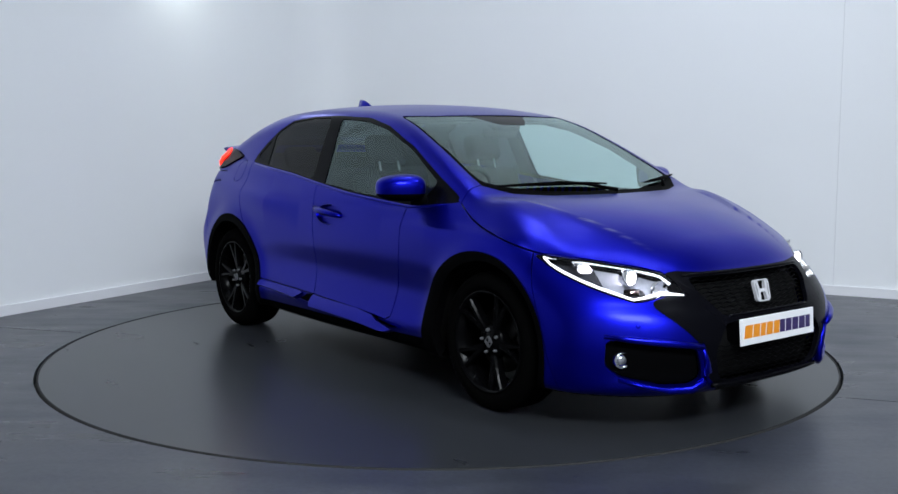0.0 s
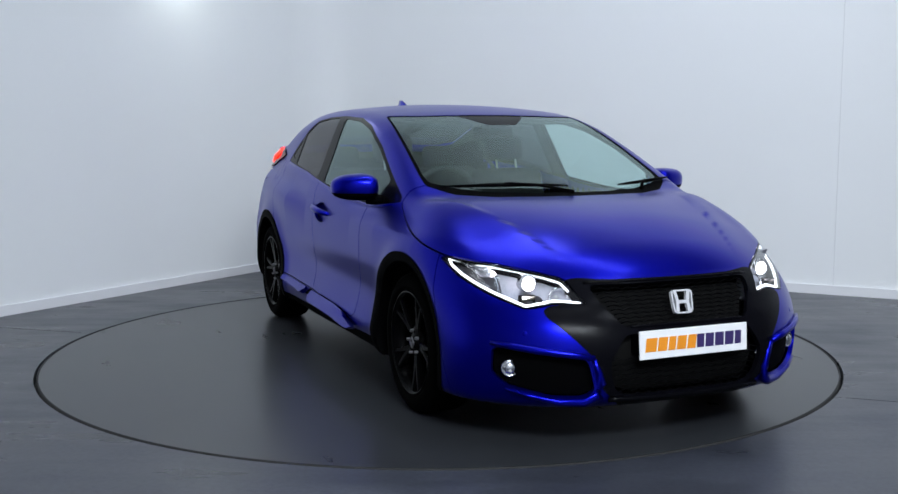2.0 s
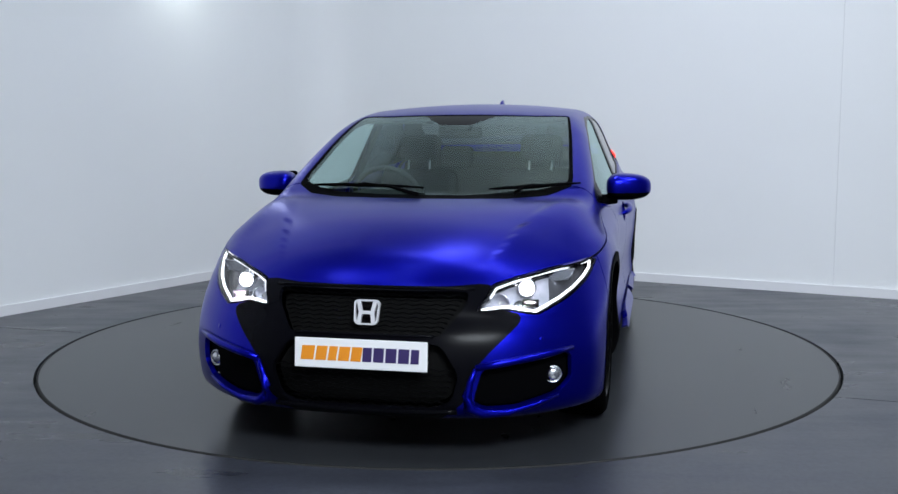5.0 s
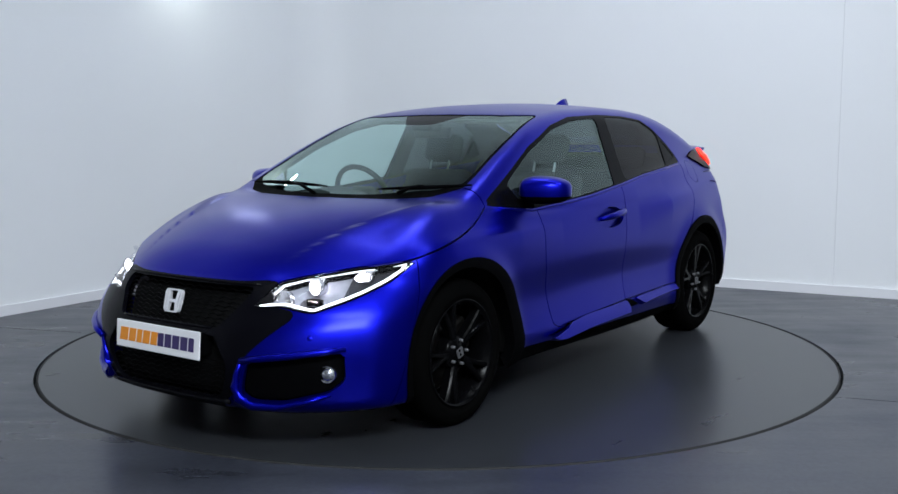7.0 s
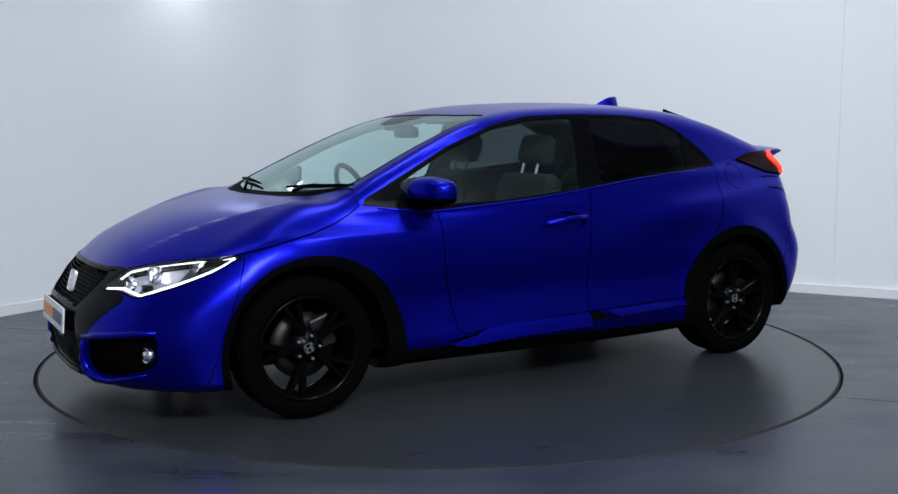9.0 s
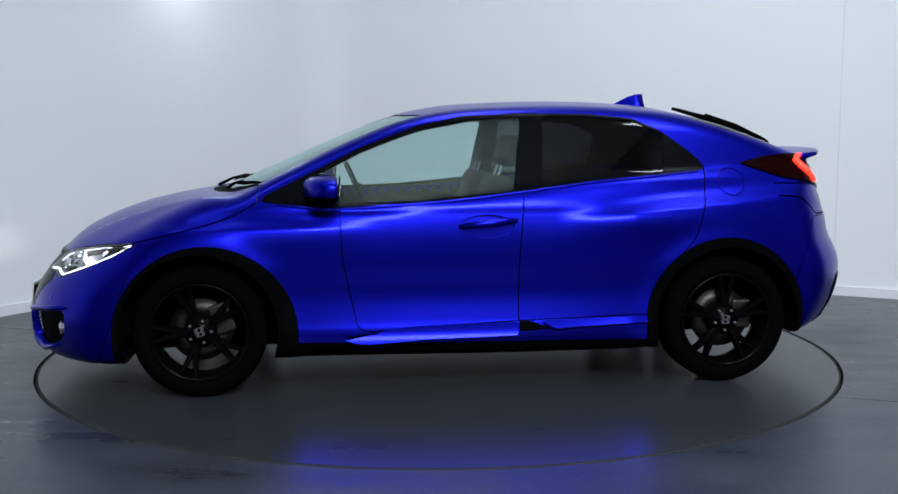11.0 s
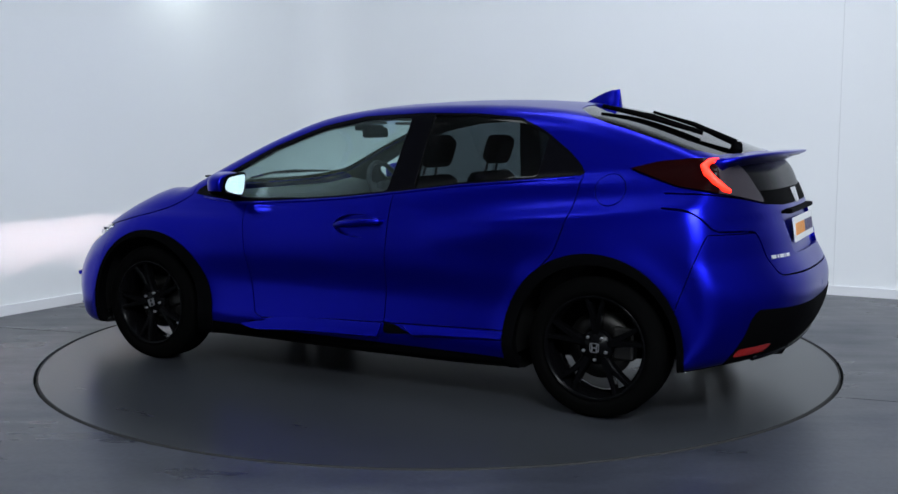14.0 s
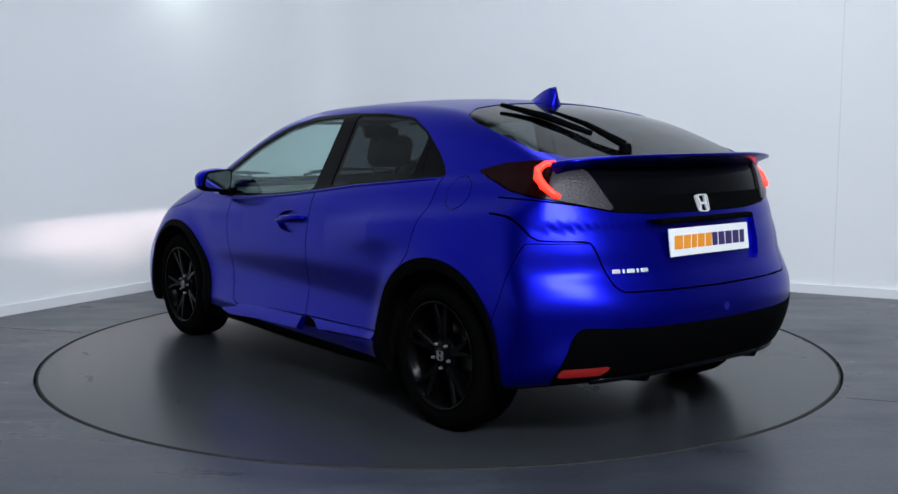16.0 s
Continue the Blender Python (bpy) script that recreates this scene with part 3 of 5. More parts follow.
def disc_field(x, z, r, y0=0.5):
    return lambda p: np.where(p[:, 1] > y0, np.hypot(p[:, 0] - x, p[:, 2] - z) - r, 0.3)


ARCHES = ((1.23, 0.295, 0.433), (-1.32, 0.325, 0.412))
HUBS = ((1.262, 0.317), (-1.332, 0.317))
WINDOW = ((0.985, 0.932), (0.939, 0.963), (0.768, 1.046), (0.486, 1.187), (0.202, 1.292), (-0.027, 1.338), (-0.371, 1.353), (-0.657, 1.348), (-0.884, 1.328),
          (-1.022, 1.266), (-1.158, 1.17), (-1.226, 1.106), (-1.24, 1.068), (-0.637, 1.016), (-0.357, 0.981), (0.032, 0.937), (0.475, 0.906), (0.641, 0.897), (0.92, 0.922))
PANE_F = ((0.70, 0.917), (0.2, 0.932), (-0.25, 0.974), (-0.31, 1.335), (-0.04, 1.319), (0.2, 1.272), (0.486, 1.166), (0.72, 1.046), (0.77, 1.015))
PANE_R = ((-0.395, 0.988), (-0.638, 1.022), (-1.02, 1.058), (-1.045, 1.243), (-0.884, 1.318), (-0.655, 1.339), (-0.425, 1.342))
PANE_Q = ((-1.07, 1.215), (-1.205, 1.102), (-1.07, 1.078))
HEADLAMP = ((-1.1625, 0.577), (-1.040, 0.674), (-0.943, 0.694), (-0.750, 0.723), (-0.485, 0.750), (-0.518, 0.726), (-0.607, 0.671), (-0.696, 0.635), (-0.763, 0.610),
            (-0.924, 0.562), (-0.988, 0.574), (-1.038, 0.586))
TAIL_LAMP = ((-0.50, 1.098), (-0.617, 1.133), (-0.728, 1.143), (-0.831, 1.140), (-0.898, 1.135), (-0.955, 1.09), (-1.057, 0.945), (-0.867, 0.985), (-0.764, 1.0), (-0.639, 1.025))
MASK = ((-0.3, 0.668), (0.0, 0.668), (0.30, 0.669), (0.42, 0.676), (0.46, 0.67), (0.43, 0.60), (0.50, 0.585), (0.565, 0.575), (0.585, 0.552), (0.57, 0.53), (0.48, 0.44),
        (0.43, 0.385), (0.385, 0.25), (0.30, 0.18), (0.2, 0.1), (-0.3, 0.1))
GRILLE = ((-0.3, 0.652), (0.30, 0.652), (0.385, 0.650), (0.375, 0.60), (0.30, 0.500), (0.25, 0.492), (-0.3, 0.492))
INTAKE = ((-0.3, 0.47), (0.30, 0.47), (0.37, 0.36), (0.34, 0.25), (0.28, 0.215), (-0.3, 0.215))
POCKET = ((0.455, 0.378), (0.60, 0.396), (0.765, 0.420), (0.768, 0.31), (0.72, 0.262), (0.57, 0.218), (0.46, 0.216), (0.418, 0.25))
SCREEN = ((1.20, -0.3), (1.20, 0), (1.185, 0.2), (1.13, 0.40), (1.05, 0.55), (0.965, 0.648), (0.90, 0.652), (0.50, 0.61), (0.22, 0.575), (0.19, 0.565), (0.255, 0.4), (0.285, 0.2), (0.292, 0), (0.292, -0.3))
COWL = ((1.265, -0.3), (1.265, 0), (1.25, 0.2), (1.205, 0.40), (1.11, 0.57), (0.99, 0.675), (0.90, 0.672), (0.50, 0.627), (0.22, 0.588), (0.17, 0.572), (0.24, 0.4), (0.27, 0.2), (0.277, 0), (0.277, -0.3))
FRIT = ((0.25, -0.3), (0.25, 0.21), (0.30, 0.19), (0.36, 0.15), (0.44, 0.085), (0.44, -0.3))
REAR_GLASS = ((-1.085, -0.3), (-1.085, 0), (-1.09, 0.33), (-1.12, 0.48), (-1.206, 0.595), (-1.30, 0.622), (-1.458, 0.630), (-1.675, 0.625), (-1.78, 0.55), (-1.83, 0.3), (-1.84, 0), (-1.84, -0.3))
GARNISH = ((-0.3, 1.14), (0.55, 1.12), (0.49, 0.948), (0.30, 0.936), (-0.3, 0.932))
TAILGATE = ((-0.3, 0.933), (0.30, 0.937), (0.49, 0.949), (0.60, 0.972), (0.84, 1.01), (0.815, 0.93), (0.78, 0.842), (0.60, 0.836), (0.575, 0.74), (0.553, 0.665), (0.53, 0.645), (-0.3, 0.636))
RECESS = ((-0.3, 0.912), (0.36, 0.912), (0.325, 0.72), (-0.3, 0.716))
DIFFUSER = ((-0.3, 0.50), (0.50, 0.508), (0.69, 0.515), (0.715, 0.47), (0.72, 0.40), (0.735, 0.30), (0.70, 0.24), (0.6, 0.1), (-0.3, 0.1))
REFLECTOR = ((0.725, 0.345), (0.55, 0.358), (0.57, 0.315), (0.72, 0.305))
DOOR_F = ((0.60, 0.96), (0.591, 0.793), (0.583, 0.656), (0.545, 0.459), (0.515, 0.33), (0.47, 0.306), (0.2, 0.326), (-0.268, 0.343), (-0.272, 0.655), (-0.302, 1.0), (0.0, 0.96))
DOOR_R = ((-0.302, 1.0), (-0.272, 0.655), (-0.268, 0.343), (-0.6, 0.352), (-0.93, 0.362), (-0.945, 0.45), (-1.05, 0.62), (-1.150, 0.735), (-1.175, 0.80), (-1.215, 0.929), (-1.238, 1.085), (-0.7, 1.05))
SKIRT_F = ((0.74, 0.266), (0.55, 0.284), (0.44, 0.299), (0.36, 0.318), (0.28, 0.327), (-0.262, 0.338), (-0.262, 0.286), (0.2, 0.279), (0.5, 0.264))
SKIRT_R = ((-0.37, 0.340), (-0.93, 0.355), (-0.925, 0.324), (-0.44, 0.303))
BELT = ((0.90, 0.914), (0.78, 0.901), (0.64, 0.889), (0.475, 0.898), (0.25, 0.912), (0.032, 0.929), (-0.16, 0.95), (-0.357, 0.973), (-0.637, 1.008), (-0.94, 1.034), (-1.20, 1.057))
SILL = ((0.84, 0.262), (0.2, 0.246), (-0.96, 0.236), (-0.96, 0.05), (0.84, 0.05))

seam_z = curve1((0.9, 0.98, 1.04, 1.38, 1.534, 1.7, 1.9, 2.1, 2.3), (0.98, 0.93, 0.894, 0.786, 0.750, 0.715, 0.66, 0.61, 0.56))


def hood_field(p):
    x, y, z = p[:, 0], np.abs(p[:, 1]), p[:, 2]
    return np.maximum((seam_z(x) - z) * 0.9, np.maximum(0.985 - x, 0.72 - 0.18 - z))


def bumper_f_field(p):
    x, y, z = p[:, 0], p[:, 1], p[:, 2]
    return np.maximum(1.535 - (z - 0.74) * 0.35 - x, z - 0.80)


def bumper_r_field(p):
    x, y, z = p[:, 0], p[:, 1], p[:, 2]
    return np.maximum(z - 0.83, x + 1.80 - (0.83 - z) * 0.35)


lamp_field = diag_field(rounded(HEADLAMP, 0.015), -1, front_of(1.3))


def cut_skin():
    s = Skin(*skin_grid(46, 156, 124))
    for (ax, az, ar), (hx, hz) in zip(ARCHES, HUBS):
        s.cut(disc_field(ax, az, ar), 0, "arch", ["body"])
        s.cut(disc_field(hx, hz, 0.372), 0, "hole", ["arch"])
    s.cut(poly_field(rounded(SILL, 0.02), (0, 2), left(0.4)), 0, "sill", ["body"])
    s.cut(poly_field(rounded(WINDOW, 0.015), (0, 2), left(0.4)), 0, "trim", ["body"])
    s.cut(poly_field(rounded(PANE_F, 0.02), (0, 2), left(0.4)), 0, "pane_f", ["trim"])
    s.cut(poly_field(rounded(PANE_R, 0.02), (0, 2), left(0.4)), 0, "pane_r", ["trim"])
    s.cut(poly_field(rounded(PANE_Q, 0.02), (0, 2), left(0.4)), 0, "pane_q", ["trim"])
    s.cut(poly_field(COWL, (0, 1), lambda p: (p[:, 2] > 0.88) & (p[:, 0] > 0.1)), 0, "cowl", ["body"])
    s.cut(poly_field(SCREEN, (0, 1), lambda p: (p[:, 2] > 0.88) & (p[:, 0] > 0.1)), 0, "screen", ["cowl"])
    s.cut(poly_field(FRIT, (0, 1), lambda p: (p[:, 2] > 0.88) & (p[:, 0] > 0.1)), 0, "frit", ["screen"])
    s.cut(poly_field(rounded(REAR_GLASS, 0.02), (0, 1), lambda p: (p[:, 2] > 1.1) & (p[:, 0] < -0.9)), 0, "rear_glass", ["body"])
    s.panel(lamp_field, "headlamp", ["body"], 0.002)
    s.cut(lambda p: -lamp_field(p), 0.007, "lamp_rim", ["headlamp"])
    s.cut(lambda p: np.where(p[:, 0] > 1.3, np.hypot((p[:, 1] - p[:, 0]) / math.sqrt(2) + 0.935, (p[:, 2] - 0.606) * 1.2) - 0.045, 0.3), 0, "lamp_hole", ["headlamp"])
    s.cut(lambda p: np.where(p[:, 0] > 1.2, (p[:, 0] - p[:, 1]) / math.sqrt(2) - 0.79 + (p[:, 2] - 0.66) * 0.6, 0.3), 0, "lamp_outer", ["headlamp"])
    s.cut(poly_field(MASK, (1, 2), front_of(1.75)), 0, "mask", ["body", "gap"])
    s.cut(poly_field(rounded(GRILLE, 0.02), (1, 2), front_of(1.75)), 0, "grille", ["mask"])
    s.cut(poly_field(rounded(INTAKE, 0.03), (1, 2), front_of(1.75)), 0, "intake", ["mask"])
    s.cut(poly_field(rounded(POCKET, 0.02), (1, 2), front_of(1.7)), 0, "pocket", ["body"])
    s.panel(diag_field(rounded(TAIL_LAMP, 0.012), 1, behind(-1.2)), "tail_lamp", ["body"], 0.002)
    s.cut(poly_field(GARNISH, (1, 2), behind(-1.85)), 0, "garnish", ["body", "gap"])
    s.cut(lambda p: p[:, 2] - 1.003, 0, "garnish_low", ["garnish"])
    s.cut(lambda p: (p[:, 0] + p[:, 1]) / math.sqrt(2) + 0.80 + (p[:, 2] - 1.07) * 0.25, 0, "tail_clear", ["tail_lamp"])
    s.panel(poly_field(rounded(TAILGATE, 0.02), (1, 2), behind(-1.58)), "tailgate", ["body"], 0.0035)
    s.cut(poly_field(rounded(RECESS, 0.02), (1, 2), behind(-1.75)), 0, "recess", ["tailgate"])
    s.cut(poly_field(rounded(DIFFUSER, 0.02), (1, 2), behind(-1.75)), 0, "diffuser", ["body"])
    s.cut(poly_field(rounded(REFLECTOR, 0.01), (1, 2), behind(-1.75)), 0, "reflector", ["diffuser", "body"])
    s.panel(hood_field, "hood", ["body"], 0.003)
    s.panel(bumper_f_field, "bumper_f", ["body"], 0.002)
    s.panel(bumper_r_field, "bumper_r", ["body"], 0.002)
    s.panel(poly_field(DOOR_F, (0, 2), left(0.4)), "door_f", ["body"], 0.0028)
    s.panel(poly_field(DOOR_R, (0, 2), left(0.4)), "door_r", ["body"], 0.0028)
    s.panel(disc_field(-1.37, 1.008, 0.068), "fuel_flap", ["body"], 0.0018)
    for outline in (SKIRT_F, SKIRT_R):
        s.cut(poly_field(rounded(outline, 0.006), (0, 2), left(0.4)), 0, "skirt", ["body", "sill", "gap"])
    s.cut(poly_field(((-0.268, 0.343), (-0.268, 0.288), (-0.44, 0.302), (-0.33, 0.340)), (0, 2), left(0.4)), 0, "sill", ["body", "gap"])
    s.cut(lambda p: np.where(p[:, 1] > 0.4, (np.hypot((p[:, 0] + 0.112) / 0.137, (p[:, 2] - 0.806) / 0.056) - 1) * 0.06, 0.3), 0, "cup", ["door_f"])
    s.cut(lambda p: p[:, 2] - (FLOOR_Z(p[:, 0]) + 0.012), 0, "under", ["body", "bumper_f", "bumper_r", "sill", "mask", "diffuser", "arch"])
    return s


skin = cut_skin()
SKIN_P = np.array(skin.p)
SKIN_N = skin_normal(SKIN_P)
SKIN_N[np.abs(SKIN_P[:, 1]) < 1e-6, 1] = 0
SKIN_T = np.array(skin.t)
SKIN_L = np.array(skin.lab)


def panel_part(name, labels, material, parent, label="", offset=0.0, rim=0.02, sides=(1, -1), only=None, flare=0.0):
    """One panel of the skin as a mesh of its own, with a folded edge of real depth."""
    sel = np.isin(SKIN_L, labels)
    if only is not None:
        sel &= only(SKIN_P[SKIN_T].mean(1))
    T = SKIN_T[sel]
    used, inv = np.unique(T, return_inverse=True)
    T = inv.reshape(-1, 3)
    P, N = SKIN_P[used], SKIN_N[used]
    P = P + N * (offset + flare * (0.345 - P[:, 2:3]))
    if flare:
        N = N + np.array((0, 0, flare))
        N = N / np.linalg.norm(N, axis=1)[:, None]
    edges = {}
    for a, b, c in T:
        for e in ((a, b), (b, c), (c, a)):
            if (e[1], e[0]) in edges:
                del edges[(e[1], e[0])]
            else:
                edges[e] = 1
    verts, norms, faces = [], [], []
    for sd in sides:
        M = np.array((1, sd, 1))
        base = len(verts)
        verts += [tuple(v) for v in P * M]
        norms += [tuple(v) for v in N * M]
        faces += [tuple(int(base + i) for i in (t if sd > 0 else t[::-1])) for t in T]
        if rim:
            for a, b in edges:
                if abs(P[a][1]) < 1e-5 and abs(P[b][1]) < 1e-5:
                    continue
                d = P[b] - P[a]
                side = np.cross(d, (N[a] + N[b]) / 2)
                side = side / max(np.linalg.norm(side), 1e-9) * M
                k = len(verts)
                for q in (P[a], P[b], P[b] - N[b] * rim, P[a] - N[a] * rim):
                    verts.append(tuple(q * M))
                    norms.append(tuple(side))
                faces.append((k, k + 3, k + 2, k + 1) if sd > 0 else (k + 1, k + 2, k + 3, k))
    me = bpy.data.meshes.new(name)
    me.from_pydata(verts, [], faces)
    me.materials.append(material)
    me.polygons.foreach_set("use_smooth", [True] * len(me.polygons))
    me.update()
    me.normals_split_custom_set_from_vertices(norms)
    ob = new(name, me)
    ob.parent = parent
    if label:
        ob["label"] = label
    return ob


car = tagged(new("car"), "blue metallic five-door hatchback car with black wheels and lit headlights", "car")


def skin_at(x, y, z, way):
    """The skin's point and normal met from outside along a way towards a point."""
    way = np.array(way, float) / np.linalg.norm(way)
    s = np.linspace(-0.6, 0.6, 2401)
    q = np.array((x, y, z)) + s[:, None] * way
    k = int(np.argmax(skin_field(q) < 0))
    return Vector(q[k]), Vector(skin_normal(q[k:k + 1])[0])


def car_shell():
    both = (1, -1)
    panel_part("body_shell", ["body"], M_PAINT, car, "blue painted roof, pillars and wings")
    panel_part("bonnet", ["hood"], M_PAINT, car, "blue painted bonnet with two folds")
    panel_part("front_bumper", ["bumper_f"], M_PAINT, car)
    panel_part("rear_bumper", ["bumper_r"], M_PAINT, car)
    gate = panel_part("tailgate", ["tailgate"], M_PAINT, car)
    panel_part("plate_recess", ["recess"], M_PAINT, gate, "recess for the rear plate", offset=-0.022, rim=0)
    panel_part("garnish", ["garnish"], M_BLACKGLOSS, gate, "gloss black panel under the spoiler", offset=-0.004)
    panel_part("garnish", ["garnish_low"], M_BLACK, gate, "black plastic strip", offset=0.001)
    panel_part("rear_window", ["rear_glass"], M_PRIVACY, gate, "dark tinted rear window", offset=-0.003, rim=0.006)
    panel_part("windscreen", ["screen"], M_GLASS, car, "greenish windscreen", offset=-0.003, rim=0.006)
    panel_part("sensor_panel", ["frit"], M_BLACKGLOSS, car, "black printed panel for the screen sensors", offset=-0.003, rim=0.006)
    panel_part("cowl", ["cowl"], M_BLACK, car, "black plastic cowl and screen edge", offset=-0.002)
    mask = panel_part("bumper_mask", ["mask"], M_MASK, car, "dark plastic nose mask", offset=0.002)
    panel_part("grille_back", ["grille", "intake"], M_DARK, mask, offset=-0.05, rim=0)
    panel_part("diffuser", ["diffuser"], M_BLACK, car, "black textured rear diffuser", offset=0.004)
    panel_part("underside", ["under"], M_DARK, car, "dark underside", rim=0)
    for sd in both:
        for lab, pane, nm in (("door_f", "pane_f", "front_door"), ("door_r", "pane_r", "rear_door")):
            door = panel_part(nm, [lab], M_PAINT, car, sides=(sd,))
            panel_part("window", [pane], M_GLASS if pane == "pane_f" else M_PRIVACY2, door, "clear side window" if pane == "pane_f" else "tinted side window", offset=-0.005, rim=0.005, sides=(sd,))
            if lab == "door_f":
                panel_part("handle_cup", ["cup"], M_PAINT, door, "hollow behind the handle", offset=-0.024, rim=0, sides=(sd,))
        panel_part("window_trim", ["trim"], M_BLACKGLOSS, car, "black window surround", offset=-0.001, sides=(sd,))
        panel_part("quarter_window", ["pane_q"], M_BLACKGLOSS, car, offset=-0.004, rim=0.004, sides=(sd,))
        panel_part("fuel_flap", ["fuel_flap"], M_PAINT, car, sides=(sd,)) if sd > 0 else panel_part("wing_patch", ["fuel_flap"], M_PAINT, car, sides=(sd,))
        panel_part("side_skirt", ["skirt"], M_PAINT, car, "blue painted side skirt", offset=0.006, rim=0.03, sides=(sd,), flare=0.55)
        panel_part("sill", ["sill"], M_BLACK, car, "black lower sill", offset=-0.004, sides=(sd,))
        for k in (0, 1):
            panel_part("wheel_arch_trim", ["arch"], M_BLACK, car, "black plastic wheel arch trim", offset=0.006, rim=0.06, sides=(sd,), only=(lambda c: c[:, 0] > 0) if k == 0 else (lambda c: c[:, 0] < 0))
        pocket = panel_part("fog_lamp_pocket", ["pocket"], M_BLACK, car, "black fog lamp pocket", offset=-0.03, rim=0, sides=(sd,))
        panel_part("rear_reflector", ["reflector"], M_REDLENS, car, "red rear reflector", offset=0.002, rim=0.01, sides=(sd,))
    # dark inner shell behind the joints, and the headliner
    g, t = skin_grid(14, 44, 40)
    n = skin_normal(g)
    inner = g - n * 0.045
    c = g[t].mean(1)
    keep = (c[:, 2] < 0.90) & ~((c[:, 1] > 0.5) & ((np.hypot(c[:, 0] - 1.262, c[:, 2] - 0.317) < 0.45) | (np.hypot(c[:, 0] + 1.332, c[:, 2] - 0.317) < 0.45)))
    keep &= ~((c[:, 0] > 1.55) & (c[:, 2] > 0.2))
    for nm, kk, mt, off in (("inner_shell", keep, M_DARK, 0), ("boot_lining", (c[:, 0] < -1.27) & (c[:, 2] >= 0.82) & (c[:, 2] < np.where(c[:, 1] > 0.64, 1.2, 1.14)), M_DARK, 0)):
        me = bpy.data.meshes.new(nm)
        tt = t[kk]
        v = [tuple(q) for q in inner]
        me.from_pydata(v + [(a, -b, d) for a, b, d in v], [], [tuple(int(i) for i in q) for q in tt] + [tuple(int(i) + len(v) for i in q[::-1]) for q in tt])
        me.materials.append(mt)
        ob = new(nm, me)
        ob.parent = car
    panel_part("headliner", ["body"], M_LINER, car, "grey headliner", offset=-0.028, rim=0, only=lambda c: (c[:, 2] > 1.30))
    panel_part("pillar_trim", ["body", "trim"], M_DASH, car, "dark inner pillar trim", offset=-0.024, rim=0, only=lambda c: (c[:, 2] > 0.90) & (c[:, 2] <= 1.31) & (c[:, 0] < 1.0))
    # round housings in the wheel arches
    for hx, hz in HUBS:
        for sd in both:
            bm = bmesh.new()
            rows = []
            for i in range(25):
                a = -0.18 + (math.pi + 0.36) * i / 24
                rows.append([bm.verts.new((hx + r * math.cos(a), sd * yy, hz + r * math.sin(a))) for r, yy in ((0.385, 0.86), (0.40, 0.80), (0.40, 0.50), (0.1, 0.50))])
            for a, b in zip(rows, rows[1:]):
                for k in range(3):
                    bm.faces.new((a[k], b[k], b[k + 1], a[k + 1]))
            part("arch_liner", smooth(bm), M_DARK, car)


car_shell()

